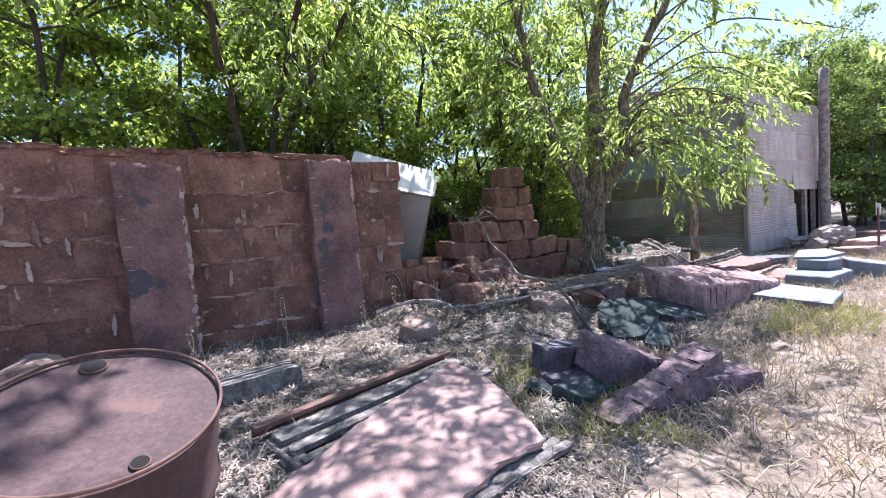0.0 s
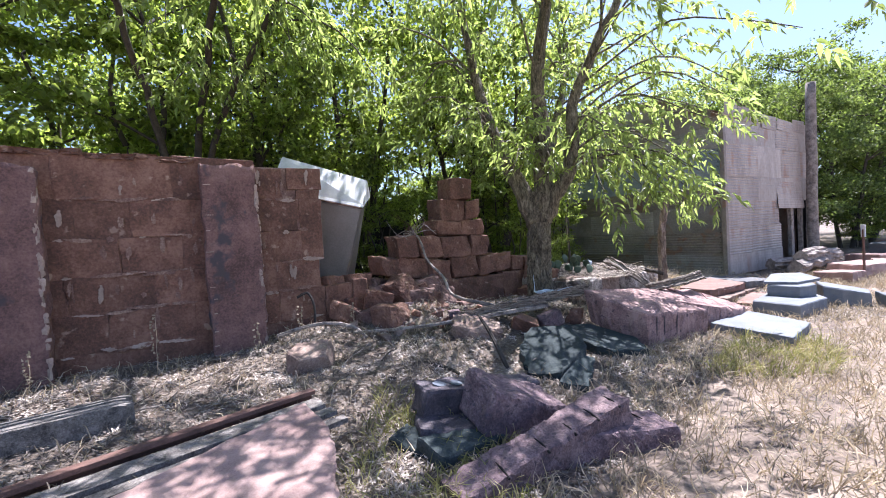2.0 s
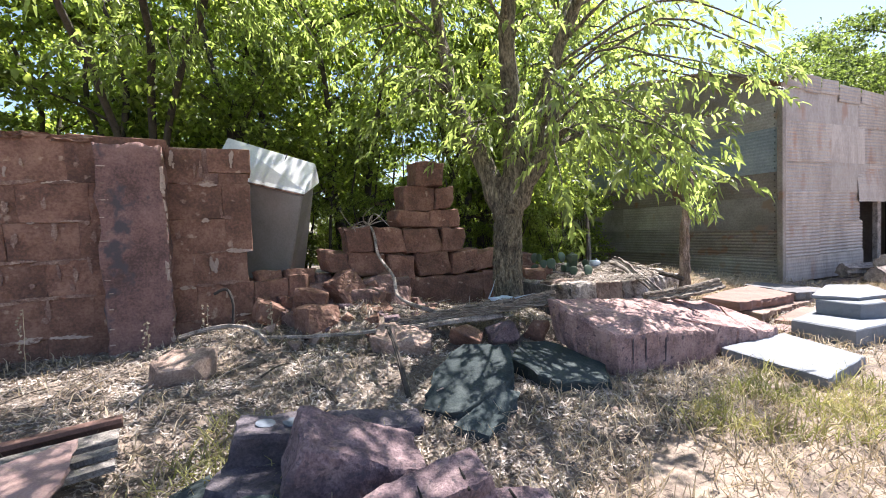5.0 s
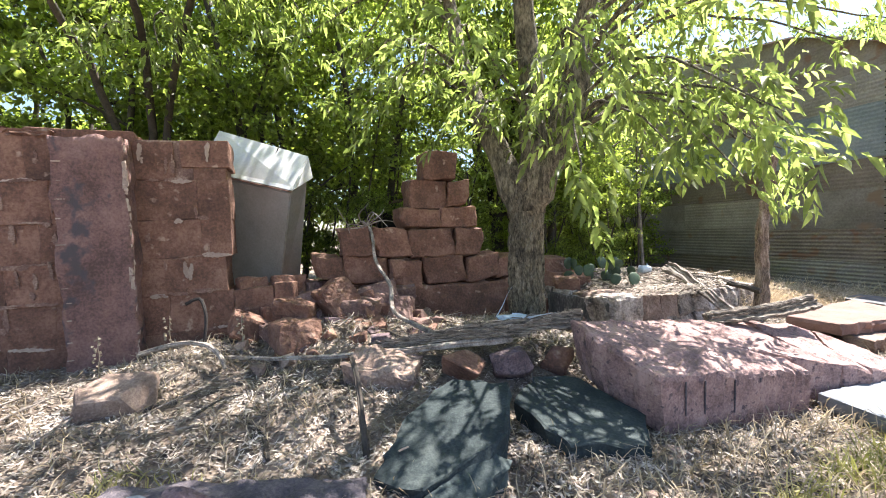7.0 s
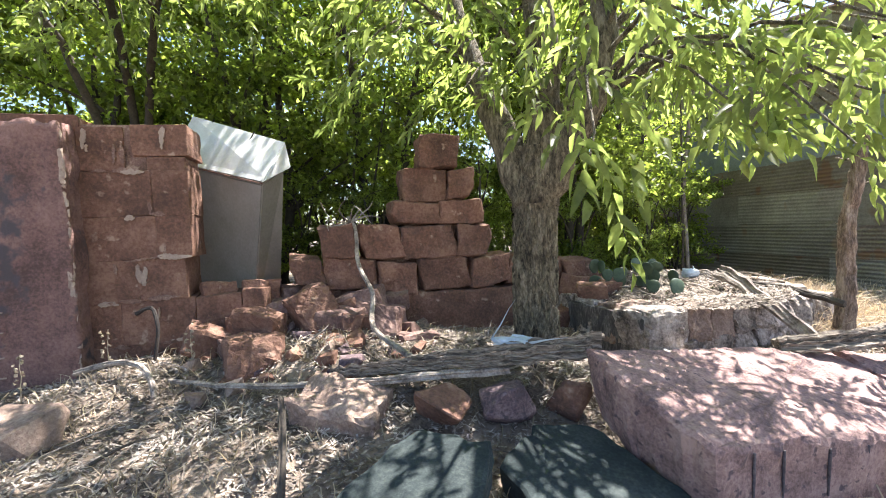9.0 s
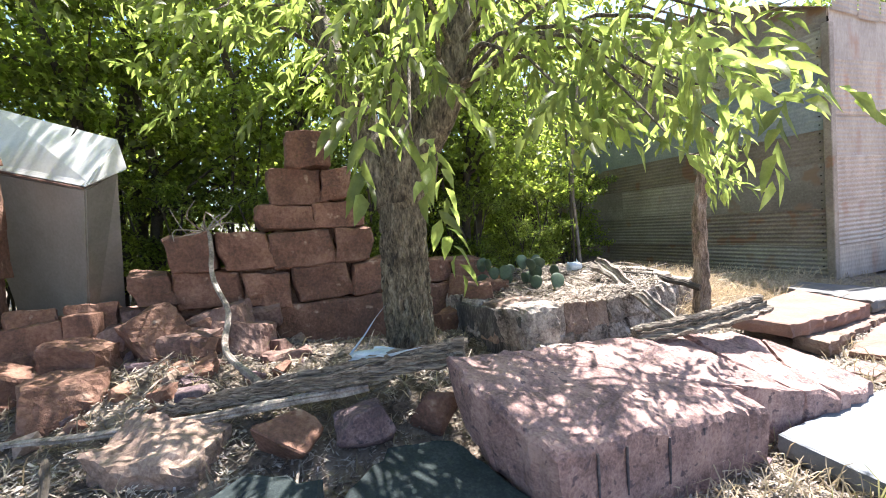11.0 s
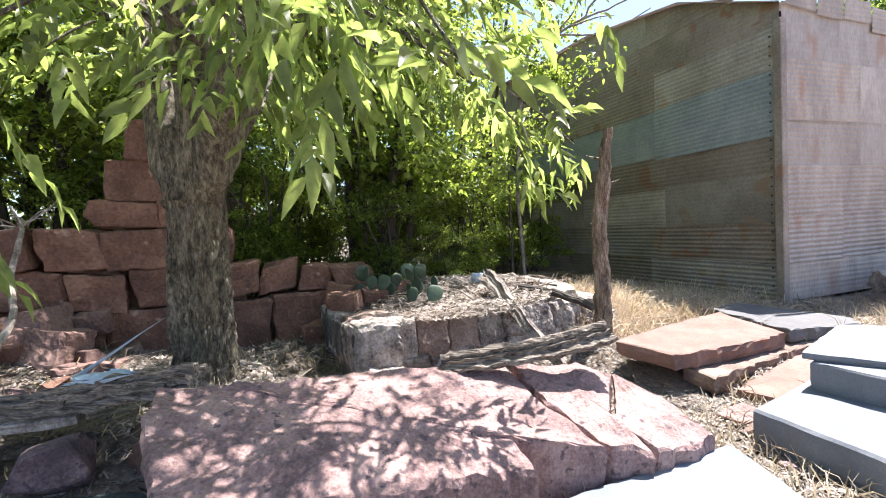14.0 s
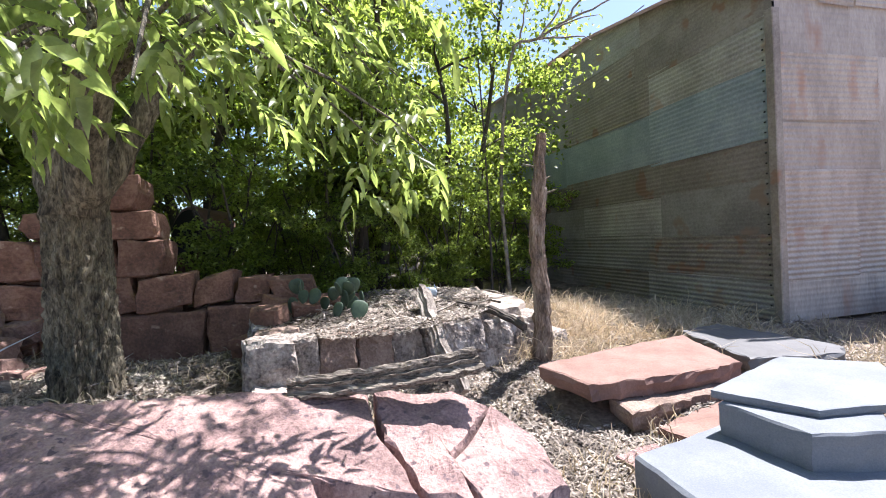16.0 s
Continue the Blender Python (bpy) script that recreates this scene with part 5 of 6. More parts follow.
def pinnate_tree(at, height, radius, limb_lines, ends, wide, label, seed, upper=16, bark=BARK):
    """A tree with furrowed trunk, limbs, thin branches to ends and hanging compound leaves; wide: how many ends hang low."""
    ob = holder("walnut_tree", (*at, gz(*at)))
    base = ob.location.copy()
    tagged(ob, label, "tree")
    trunk = bend([(0, 0, -0.2), (0, -0.01, height * 0.5), (0.03, -0.01, height + 0.1)], 130, 1, 0.0)
    radii = [radius * (1 + 0.3 * max(0, 1 - k / 26) ** 2 - 0.001 * k) for k in range(130)]
    bm = tube(trunk, radii, 120, 1, 0.0, 0.0)
    for v in bm.verts:
        # plates of bark between deep furrows, a few centimetres across and taller than wide
        a = math.atan2(v.co.y, v.co.x)
        c, q, z = math.cos(a), math.sin(a), v.co.z
        near = noise.voronoi(Vector((c * 5.2 + 0.25 * noise.noise(Vector((c * 3, q * 3, z * 4))), q * 5.2, z * 9.5)))[0]
        plate = min(1.0, (near[1] - near[0]) / 0.3)
        v.co += Vector((c, q, 0)) * (0.022 * plate + 0.03 * noise.noise(Vector((c * 1.5, q * 1.5, z * 1.3))) + 0.008 * noise.noise(Vector((c * 14, q * 14, z * 22))) - 0.016)
    part("trunk", bm, BARK, ob, "furrowed grey brown trunk", True)
    starts = []
    for k, (pts, r0) in enumerate(limb_lines):
        line = bend([Vector(p) - base for p in pts], 18, k, 0.03)
        part("limb", tube(line, taper(r0, 0.03, 18), 14, k, 0.05), bark, ob, smooth=True)
        starts += line[4:]
    r = random.Random(seed)
    P, W = [], []
    for k, e in enumerate(ends):
        e = Vector(e) - base
        s = min(starts, key=lambda p: (p - e).length + max(0, p.z - e.z - 0.2) * 0.6 + r.random() * 0.5)
        mid = (s + e) / 2 + Vector((r.uniform(-0.2, 0.2), r.uniform(-0.2, 0.2), 0.25 + 0.12 * (e - s).length))
        n = 9
        line = bend([s, mid, e], n, k, 0.03)
        part("branch", tube(line, taper(0.02, 0.004, n), 6, k, 0.05, caps=False), bark, ob, smooth=True)
        for j in range(15 if k < wide else upper):
            f = 1 - 0.7 * r.random() ** 1.4
            i = min(int(f * (n - 1)), n - 2)
            p = line[i].lerp(line[i + 1], f * (n - 1) - i)
            p = p + Vector((r.gauss(0, 1), r.gauss(0, 1), r.gauss(0, 0.8))) * (0.15 if k < wide else 0.22)
            P.append(p)
            W.append((e - s).normalized() * 0.6 + Vector((r.uniform(-1, 1), r.uniform(-1, 1), r.uniform(-0.3, 0.5))))
    C, D = sprays(P, W, 8, 0.26, 3, 0.35)
    rs = np.random.RandomState(4)
    n = len(C)
    leaf_soup("crown", C, D, rs.uniform(0.08, 0.135, n), rs.uniform(0.028, 0.046, n), LEAF, ob, 5)["label"] = "fresh green drooping leaflets"


r = random.Random(8)
hanging = [(2.85, 5.15, 1.5), (4.35, 5.75, 1.62), (4.1, 5.75, 1.7), (3.8, 5.5, 1.52), (3.5, 5.75, 1.75), (3.95, 5.35, 1.85), (4.5, 6.9, 1.65), (4.75, 7.0, 1.6), (4.3, 6.6, 1.9), (4.7, 6.8, 2.3), (2.6, 6.25, 2.15),
           (5.2, 6.6, 2.7), (1.2, 6.2, 2.5), (0.8, 6.5, 2.6), (2.0, 6.2, 2.2), (3.9, 6.5, 2.2), (1.6, 6.0, 2.6), (3.0, 5.3, 2.2), (4.0, 5.2, 2.4), (2.2, 5.4, 2.5), (4.9, 6.0, 2.7)]
wide = len(hanging)
hanging += [(4.6, 7.8, 3.2), (4.2, 7.6, 3.6), (4.8, 8.6, 4.6), (5.0, 7.4, 3.9), (4.4, 8.2, 4.2)]
for _ in range(74):
    a, q = r.uniform(0, 2 * math.pi), math.sqrt(r.random())
    z = r.uniform(2.2, 6.8)
    R = 3.0 * math.sqrt(max(0.1, 1 - ((z - 3.6) / 3.6) ** 2))
    if z < 3.2 or R * q * math.cos(a) < 1.7:
        hanging.append((3.0 + R * q * math.cos(a), 6.95 + R * q * math.sin(a), z))
# Extra branch ends mostly out of view, added to shade the ground.
for _ in range(18):
    hanging.append((r.uniform(0.8, 3.4), r.uniform(3.9, 5.4), r.uniform(3.7, 5.8)))
pinnate_tree((2.38, 6.75), 1.5, 0.185, (
    (((2.36, 6.72, 1.4), (2.1, 6.82, 2.1), (1.75, 6.97, 3.0), (1.5, 7.17, 4.4), (1.2, 7.07, 6.0)), 0.15),
    (((2.43, 6.71, 1.4), (2.5, 6.72, 2.3), (2.45, 6.57, 3.4), (2.7, 6.47, 5.0), (2.8, 6.47, 6.6)), 0.16),
    (((2.46, 6.71, 1.5), (2.85, 6.62, 2.2), (3.0, 6.67, 3.2), (3.6, 6.47, 4.5), (4.2, 6.37, 5.6)), 0.12),
    (((2.46, 6.77, 1.5), (2.7, 7.17, 2.4), (3.1, 7.77, 3.6), (3.4, 8.47, 4.8)), 0.1)), hanging, wide, "leafy tree with furrowed bark and drooping pinnate leaves", 8)
over = []
for _ in range(62):
    a, q, z = r.uniform(0, 2 * math.pi), math.sqrt(r.random()), r.uniform(3.3, 6.6)
    over.append((-0.9 + 2.7 * q * math.cos(a), 4.7 + 2.3 * q * math.sin(a), z))
pinnate_tree((-3.2, 7.3), 1.6, 0.12, (
    (((-3.18, 7.3, 1.6), (-2.6, 6.9, 3.4), (-1.6, 5.8, 4.8), (-0.6, 4.4, 5.4)), 0.06),
    (((-3.18, 7.3, 1.6), (-2.2, 7.0, 3.6), (-0.8, 6.3, 5.0), (0.5, 5.2, 5.6)), 0.055),
    (((-3.2, 7.3, 1.6), (-3.2, 6.6, 3.6), (-2.8, 5.4, 5.0), (-2.4, 4.2, 5.5)), 0.055)), over, 0, "tree behind the wall with its crown hanging over", 9, 26, DARK_BARK)


def wood_tree(name, height, crown, count, seed, low, label, trunks=3, leaf=(0.07, 0.125), foliage=None):
    """A woodland tree: several stems, limbs and clumps of leaves with gaps between them."""
    ob = holder(name, (0, 0, 0))
    tagged(ob, label, "tree" if height > 3 else "shrub")
    r, rs = random.Random(seed), np.random.RandomState(seed)
    tips = []
    for k in range(trunks):
        a = 2 * math.pi * k / trunks + r.random()
        top = Vector((math.cos(a) * crown * 0.45, math.sin(a) * crown * 0.45, height * r.uniform(0.75, 0.95)))
        line = bend([(math.cos(a) * 0.12, math.sin(a) * 0.12, -0.2), (math.cos(a) * crown * 0.12 + r.uniform(-0.2, 0.2), math.sin(a) * crown * 0.12 + r.uniform(-0.2, 0.2), height * 0.22), (math.cos(a + 0.6) * crown * 0.25, math.sin(a + 0.6) * crown * 0.25, height * 0.5), top], 12, seed + k, 0.02)
        part("trunk", tube(line, taper(0.012 * height, 0.015, 12), 8, k, 0.04), DARK_BARK, ob, smooth=True)
        for j in range(9):
            s = line[r.randrange(3, 12)]
            b = r.uniform(0, 2 * math.pi)
            e = s + Vector((math.cos(b), math.sin(b), r.uniform(0.0, 0.8))) * crown * r.uniform(0.3, 0.6)
            br = bend([s, (s + e) / 2 + Vector((0, 0, 0.1)), e], 6, j, 0.03)
            part("limb", tube(br, taper(0.004 * height, 0.006, 6), 5, j, 0.05, caps=False), DARK_BARK, ob, smooth=True)
            tips += [br[3], br[5]]
    while len(tips) < 84:
        a, q = r.uniform(0, 2 * math.pi), math.sqrt(r.random())
        z = low + (height - low) * r.random()
        w = crown * (0.55 + 0.45 * math.sin(math.pi * min(1, (z - low) / (height - low) * 0.8 + 0.15)))
        tips.append(Vector((w * q * math.cos(a), w * q * math.sin(a), z)))
    tips = [t for t in tips if t.z > low * 0.8]
    T = np.array([tuple(t) for t in tips])
    pick = rs.randint(0, len(T), count)
    size = rs.uniform(0.12, 0.32, len(T))[pick][:, None] * (crown / 2.2)
    C = T[pick] + rs.normal(size=(count, 3)) * size * np.array([1, 1, 0.5])
    D = rs.normal(size=(count, 3)) * np.array([1, 1, 0.5]) + np.array([0, 0, -0.35])
    leaf_soup("crown", C, D, rs.uniform(leaf[0], leaf[1], count), rs.uniform(leaf[0] * 0.6, leaf[1] * 0.8, count), foliage or LEAF_DARK, ob, seed, loose=0.7)
    return ob


woods = [wood_tree("elm_tree", 7.5, 2.4, 10000, 61, 1.9, "dense green woodland tree behind the ruined wall"),
         wood_tree("elm_tree", 6.5, 2.2, 9500, 62, 1.2, "dense green woodland tree with several dark stems", 2),
         wood_tree("elm_tree", 8.5, 2.7, 11000, 63, 2.6, "tall green woodland tree with dark stems", 2)]
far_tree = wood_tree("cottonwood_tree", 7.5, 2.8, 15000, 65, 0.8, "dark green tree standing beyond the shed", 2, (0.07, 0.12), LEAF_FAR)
shrub = wood_tree("shrub", 2.6, 1.2, 7000, 64, 0.3, "leafy shrub growing behind the rubble", 5, (0.04, 0.08))
PLACES = [(-5.6, 5.6), (-4.0, 7.6), (-2.4, 8.8), (-7.6, 5.4), (-6.4, 8.6), (-1.0, 10.6), (1.4, 11.4), (-3.8, 11.6), (-9.2, 8.6), (-6.6, 12.6), (0.4, 14.6), (3.4, 13.0), (-2.0, 15.4), (2.4, 17.5), (-11, 6), (2.2, 10.9), (-9.5, 14.0), (-3.4, 10.0), (-2.2, 12.6)]
r = random.Random(77)
for k, (x, y) in enumerate(PLACES):
    src = woods[k % 3]
    m = pose(x, y, gz(x, y) - 0.05, 0, 0, r.uniform(0, 360)) @ Matrix.Scale(r.uniform(0.85, 1.15), 4)
    if k < 3:
        src.matrix_basis = m
    else:
        copy_thing(src, m)
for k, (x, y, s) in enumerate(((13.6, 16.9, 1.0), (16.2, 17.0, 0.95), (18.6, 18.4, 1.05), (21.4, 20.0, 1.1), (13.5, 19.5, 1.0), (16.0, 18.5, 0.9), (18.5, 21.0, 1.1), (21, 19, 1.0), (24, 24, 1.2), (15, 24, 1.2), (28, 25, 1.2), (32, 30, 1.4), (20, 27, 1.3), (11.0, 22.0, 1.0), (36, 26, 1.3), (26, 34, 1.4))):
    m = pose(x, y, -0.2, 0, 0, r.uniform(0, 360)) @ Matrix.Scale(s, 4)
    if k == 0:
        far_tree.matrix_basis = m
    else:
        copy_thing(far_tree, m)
shrubs = [(1.0, 9.2, 0.8), (-0.4, 8.8, 0.75), (2.4, 9.9, 0.8), (3.4, 11.2, 0.8), (-2.0, 9.0, 1.0), (0.6, 10.4, 0.8), (-3.4, 7.2, 1.1), (-5.0, 6.2, 1.1), (3.0, 12.5, 1.0), (-1.2, 12.5, 1.2), (1.2, 13.2, 1.2), (3.2, 15.2, 1.3), (-3.0, 13.6, 1.3), (-5.0, 11.2, 1.2), (4.3, 17.0, 1.4), (2.0, 19.0, 1.6), (-0.6, 18.0, 1.6), (-4.0, 17.0, 1.6), (5.0, 20.5, 1.6), (-7.5, 10.5, 1.4), (13.8, 17.2, 1.0), (16.5, 16.8, 0.9), (19, 18, 1.1), (0.2, 11.6, 1.1), (1.8, 12.2, 1.1), (2.9, 13.6, 1.2), (-0.6, 13.6, 1.2), (4.0, 12.6, 0.9), (4.4, 14.4, 1.1), (1.6, 15.8, 1.5), (-2.4, 10.6, 1.0), (3.2, 10.3, 0.55), (1.7, 10.2, 0.6)]
for k, (x, y, s) in enumerate(shrubs):
    m = pose(x, y, gz(x, y) - 0.05, 0, 0, r.uniform(0, 360)) @ Matrix.Scale(s, 4)
    if k == 0:
        shrub.matrix_basis = m
    else:
        copy_thing(shrub, m)
for k in range(6):
    x, y = r.uniform(-1.2, 4.2), r.uniform(9.0, 12.5)
    log("sapling_stem", [(x, y, gz(x, y) - 0.1), (x + r.uniform(-0.1, 0.1), y, 1.4), (x + r.uniform(-0.4, 0.4), y + r.uniform(-0.2, 0.2), r.uniform(2.6, 4.2))], r.uniform(0.02, 0.05), 0.012, "thin dark bare sapling stem", DARK_BARK, 10, 7, 0, 40 + k, "sapling stems")

# bare dead limbs over the shed's roof edge
bare = holder("dead_tree", (4.3, 12.1, gz(4.3, 12.1)))
tagged(bare, "leafless grey tree leaning over the shed roof", "tree")
lean = Vector((4.3, 12.1, gz(4.3, 12.1)))
part("trunk", tube([Vector(p) - lean for p in bend([(4.3, 12.1, 0.0), (4.25, 12.05, 2.2), (4.55, 11.9, 4.1), (4.97, 11.92, 4.3), (5.42, 11.94, 4.5), (5.93, 11.92, 4.62), (6.6, 11.85, 4.9)], 26, 3, 0.012)], taper(0.035, 0.01, 26), 8, 3, 0.05), DEAD_WOOD, bare, smooth=True)
for k, pts in enumerate((((4.97, 11.92, 4.3), (5.3, 11.93, 4.66), (5.6, 11.9, 5.2)), ((5.0, 11.92, 4.3), (5.5, 11.94, 4.25), (5.8, 11.93, 4.12)), ((5.42, 11.94, 4.5), (5.75, 12.0, 4.9), (6.2, 12.0, 5.2)), ((5.2, 11.9, 4.4), (5.5, 11.8, 4.42), (5.9, 11.7, 4.38)), ((4.7, 11.9, 4.2), (4.8, 11.8, 4.7), (5.1, 11.7, 5.3)))):
    part("limb", tube([Vector(p) - lean for p in bend(pts, 9, k, 0.02)], taper(0.022, 0.004, 9), 6, k), DEAD_WOOD, bare, smooth=True)

# dead small trunk
SNAG_WOOD = material("brown dead wood", [(0.06, 0.042, 0.03), (0.19, 0.14, 0.105), (0.36, 0.29, 0.23)], 14, 80, spread=0.05, bump=1.0, depth=0.03, stretch=(1, 1, 0.25))
snag = holder("dead_tree", (5.1, 8.75, gz(5.1, 8.75)))
tagged(snag, "bare dead trunk with broken stubs standing among slabs", "tree")
bm = tube(bend([(0, 0, -0.1), (0.03, -0.02, 0.5), (0.02, -0.05, 1.1), (0.08, -0.12, 1.7), (0.1, -0.15, 2.02)], 60, 5, 0.004), taper(0.085, 0.045, 60), 26, 5, 0.03, 0.06)
for v in bm.verts:
    v.co += noise.noise_vector(v.co * 7) * 0.022 + noise.noise_vector(Vector((v.co.x * 30, v.co.y * 30, v.co.z * 9))) * 0.01
part("trunk", bm, SNAG_WOOD, snag)
for z, a, q in ((0.75, 2.6, 0.1), (1.1, 3.0, 0.12), (1.5, 0.2, 0.16), (1.75, 2.8, 0.14), (1.3, 1.5, 0.1), (1.62, 0.5, 0.12)):
    part("stub", tube([(0.05, -0.05 * z, z), (0.05 + q * 0.7 * math.cos(a), -0.05 * z + q * 0.7 * math.sin(a), z + 0.03), (0.05 + q * math.cos(a), -0.05 * z + q * math.sin(a), z + 0.05)], [0.014, 0.01, 0.004], 6, caps=True), BARK, snag)


# ---- cactus ----
def cactus(x, y, z, seed):
    r = random.Random(seed)
    ob = holder("prickly_pear", (x, y, z))
    tagged(ob, "dusty green prickly pear with flat round pads", "cactus", "prickly pears")
    for k in range(6):
        bm = bmesh.new()
        bmesh.ops.create_uvsphere(bm, u_segments=14, v_segments=9, radius=1)
        w = r.uniform(0.055, 0.08)
        for v in bm.verts:
            v.co = Vector((v.co.x * w * (1 + 0.25 * v.co.z), v.co.y * 0.014, v.co.z * w * 1.15))
        part("pad", bm, CACTUS, ob, smooth=True).matrix_basis = pose(r.uniform(-0.16, 0.16), r.uniform(-0.1, 0.1), 0.09 + (k % 3) * 0.09, r.uniform(-20, 20), r.uniform(-25, 25), r.uniform(-50, 50))


cactus(2.93, 8.4, 0.48, 1), cactus(3.42, 8.3, 0.46, 2), cactus(3.22, 8.5, 0.47, 3)


# ---- grass, straw and litter ----
FLAGS = ([(4.56, 6.33), (5.0, 5.5), (5.72, 6.12), (5.48, 6.92)], [(5.68, 7.12), (6.0, 6.62), (6.75, 7.05), (6.9, 7.6), (6.4, 7.75)],
         [(5.13, 8.16), (5.5, 7.87), (6.62, 8.62), (6.36, 9.3)], [(6.4, 9.6), (6.7, 8.72), (7.5, 9.15), (7.62, 9.46), (6.85, 10.12)],
         [(0.02, 3.5), (-0.62, 2.5), (-1.0, 1.75), (-0.25, 1.6), (0.55, 2.42)], [(5.9, 7.83), (6.2, 7.62), (7.0, 8.4), (6.72, 8.65)])


def off_slabs(x, y):
    """False where a slab covers the ground."""
    free = np.ones(len(x), bool)
    for ring in FLAGS:
        turns = [(x1 - x0) * (y - y0) - (y1 - y0) * (x - x0) for (x0, y0), (x1, y1) in zip(ring, ring[1:] + ring[:1])]
        free &= ~(np.all([t > 0 for t in turns], 0) | np.all([t < 0 for t in turns], 0))
    return free


def blades(name, area, count, height, mat, seed, label, lean=0.6, width=0.004, keep=None, lift=0.0):
    r = np.random.RandomState(seed)
    (x0, x1), (y0, y1) = area
    X, Y = r.uniform(x0, x1, count), r.uniform(y0, y1, count)
    clump = np.array([noise.noise(Vector((a * 1.9, b * 1.9, seed))) for a, b in zip(X, Y)])
    ok = (clump > r.uniform(-0.5, 0.35, count)) & off_slabs(X, Y)
    if keep is not None:
        ok &= keep(X, Y)
    X, Y = X[ok], Y[ok]
    n = len(X)
    Z = ground_z(X, Y) + lift - 0.01
    h = r.uniform(*height, n)[:, None]
    d = r.normal(size=(n, 3)) * lean
    d[:, 2] = 1
    d /= np.linalg.norm(d, axis=1, keepdims=True)
    s = np.cross(d, r.normal(size=(n, 3)))
    s /= np.linalg.norm(s, axis=1, keepdims=True)
    B = np.stack([X, Y, Z], -1)
    droop = np.array([0, 0, -0.35]) * h + r.normal(size=(n, 3)) * np.array([0.25, 0.25, 0]) * h
    M, T = B + d * h * 0.6, B + d * h + droop * 0.6
    V = np.stack([B - s * width, B + s * width, M + s * width * 0.8, M - s * width * 0.8, T + s * width * 0.2, T - s * width * 0.2], 1).reshape(-1, 3)
    i = np.arange(n) * 6
    Q = np.concatenate([np.stack([i, i + 1, i + 2, i + 3], -1), np.stack([i + 3, i + 2, i + 4, i + 5], -1)])
    return tagged(soup(name, V, Q, mat), label, "grass", kind="stuff")


GOLD = material("golden dry weeds", [(0.33, 0.265, 0.19), (0.5, 0.42, 0.32), (0.64, 0.56, 0.45)], 2, 10, bump=0, spread=0.3, translucent=(0.35, (1.2, 1.1, 0.9)))


def across(x, y):
    """Metres to the open side of the track's edge."""
    return 0.69 * x - 0.72 * y


def beside_wall(x, y):
    a = radians(WALL_TURN)
    return (-(x - WALL[0]) * math.sin(a) + (y - WALL[1]) * math.cos(a)) < -0.02


blades("dry_grass", ((-4, 12), (-1, 12)), 60000, (0.06, 0.2), STRAW, 1, "dry pale grass scattered over the ground", keep=lambda x, y: beside_wall(x, y) & (across(x, y) < 0.6))
blades("dry_grass", ((1.5, 14), (0, 12)), 90000, (0.08, 0.26), STRAW, 2, "tall dry grass along the track edge", keep=lambda x, y: (across(x, y) > -1.6) & (across(x, y) < 0.7))
blades("track_grass", ((2, 30), (-4, 20)), 60000, (0.03, 0.1), STRAW, 3, "sparse short dry grass on the track", keep=lambda x, y: across(x, y) > 0.3)
blades("green_grass", ((3.6, 5.4), (4.6, 6.2)), 5000, (0.1, 0.3), GREEN_GRASS, 4, "half green grass tuft by the pale slab", keep=lambda x, y: (across(x, y) > -1.0) & (across(x, y) < -0.1))
blades("green_grass", ((0.4, 1.6), (2.6, 4.2)), 2500, (0.08, 0.22), GREEN_GRASS, 5, "half green grass around purple stones")
blades("straw_tuft", ((5.0, 7.4), (8.9, 11.6)), 7000, (0.12, 0.46), GOLD, 6, "golden dry weeds by the shed", lean=0.9)
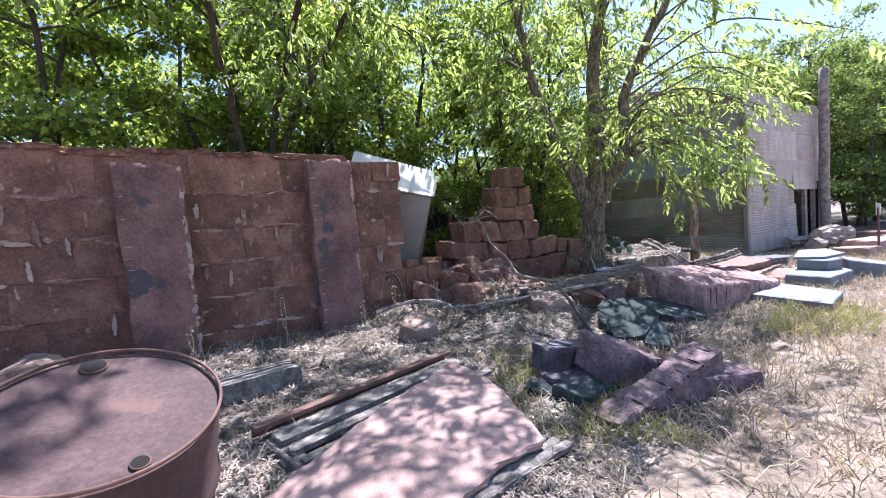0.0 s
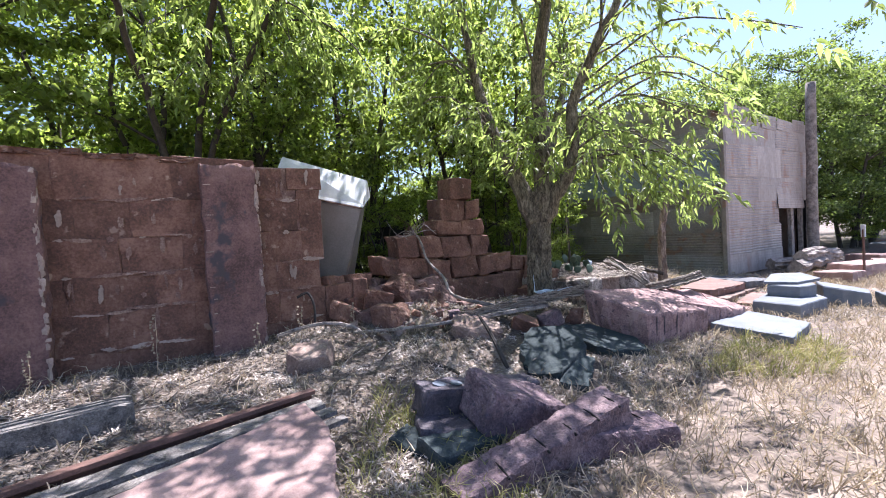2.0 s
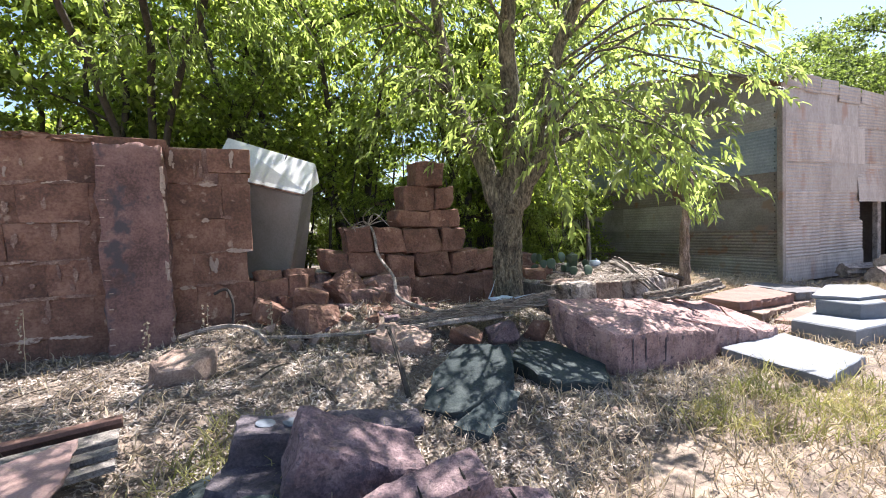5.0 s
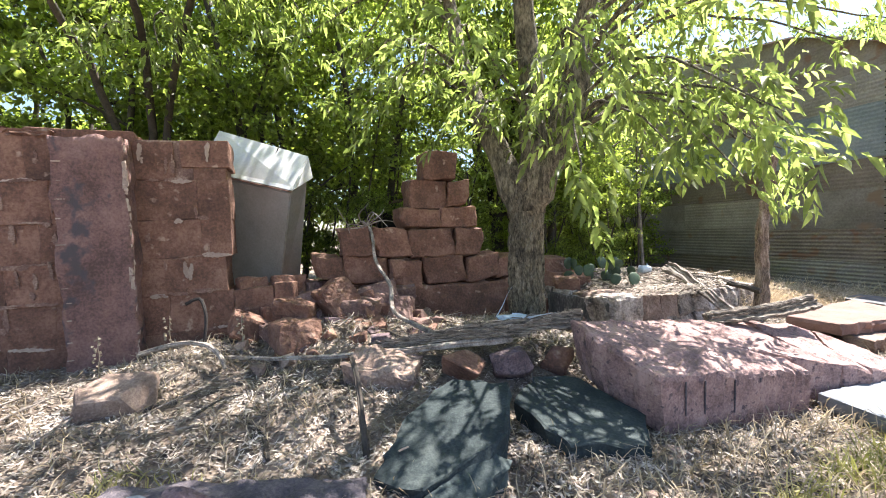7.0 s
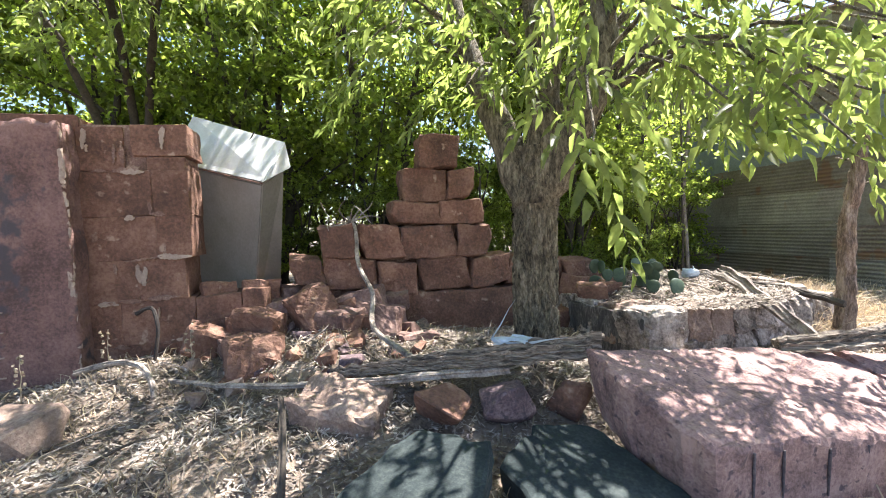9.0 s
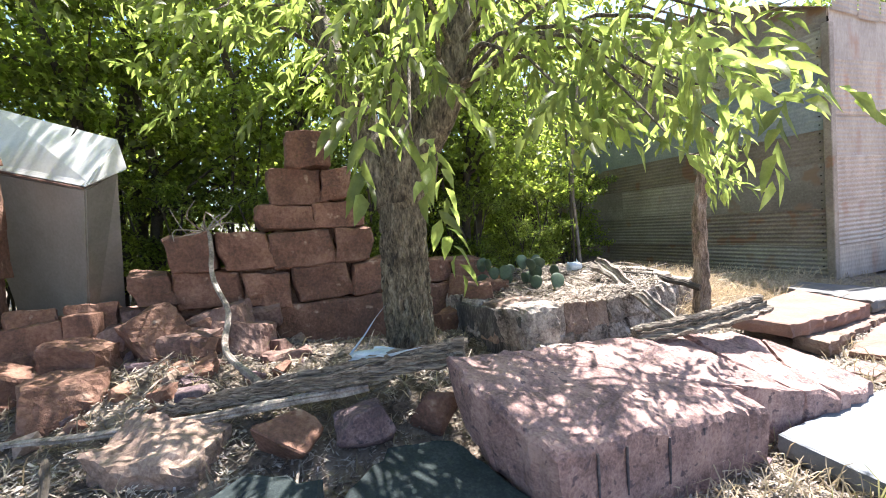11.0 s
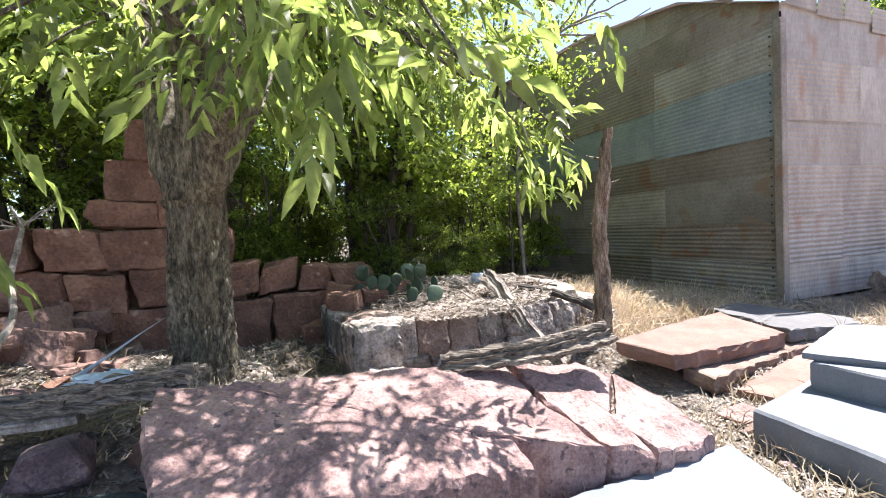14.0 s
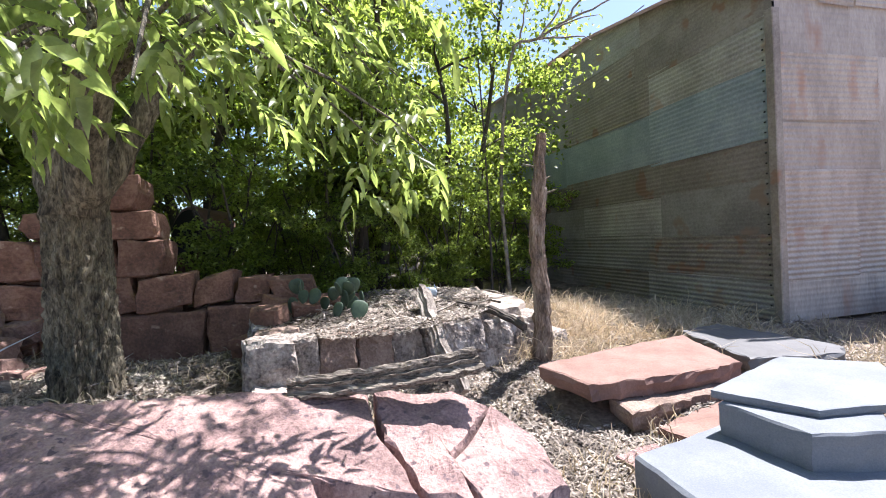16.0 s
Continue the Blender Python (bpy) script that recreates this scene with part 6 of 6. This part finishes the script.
blades("straw_tuft", ((4.3, 5.7), (8.7, 10.8)), 5000, (0.12, 0.46), GOLD, 7, "golden dry weeds by the dead trunk", lean=0.9)


def litter(name, area, count, seed, label, keep=None, lift=0.004, size=(0.008, 0.034)):
    r = np.random.RandomState(seed)
    (x0, x1), (y0, y1) = area
    X, Y = r.uniform(x0, x1, count), r.uniform(y0, y1, count)
    ok = off_slabs(X, Y)
    if keep is not None:
        ok &= keep(X, Y)
    X, Y = X[ok], Y[ok]
    n = len(X)
    Z = ground_z(X, Y) + lift + r.uniform(0, 0.025, n) + np.array([noise.noise(Vector((a * 1.7, b * 1.7, 0))) * 0.03 for a, b in zip(X, Y)])
    a, L, W = r.uniform(0, 6.283, n), r.uniform(*size, n), r.uniform(0.002, 0.008, n)
    d = np.stack([np.cos(a), np.sin(a), r.uniform(-0.5, 0.5, n)], -1)
    s = np.stack([-np.sin(a), np.cos(a), r.uniform(-0.6, 0.6, n)], -1)
    B = np.stack([X, Y, Z], -1)
    V = np.stack([B - d * L[:, None] - s * W[:, None], B + d * L[:, None] - s * W[:, None] * 0.5, B + d * L[:, None] + s * W[:, None] * 0.5, B - d * L[:, None] + s * W[:, None]], 1).reshape(-1, 3)
    return tagged(soup(name, V, np.arange(4 * n).reshape(-1, 4), LITTER), label, "litter", kind="stuff")


litter("leaf_litter", ((-4, 7), (1, 9)), 210000, 1, "bleached dry leaves and bark bits on the ground", lambda x, y: (across(x, y) < -0.9) & beside_wall(x, y))
litter("leaf_litter", ((-1, 8), (6.5, 12)), 90000, 2, "bleached dry leaves and bark behind the rubble")


def on_bed(x, y):
    return (x - 3.6) ** 2 / 1.2 + (y - 8.7) ** 2 / 1.6 < 0.9


bed = litter("bark_debris", ((2.3, 4.9), (7.2, 10.3)), 26000, 3, "bark chips and dry leaves heaped on the foundation", on_bed)
co = np.empty(len(bed.data.vertices) * 3)
bed.data.vertices.foreach_get("co", co)
co = co.reshape(-1, 3)
co[:, 2] = 0.44 + 0.03 * (co[:, 1] - 8) + (co[:, 2] - ground_z(co[:, 0], co[:, 1])) + 0.02
bed.data.vertices.foreach_set("co", co.ravel())
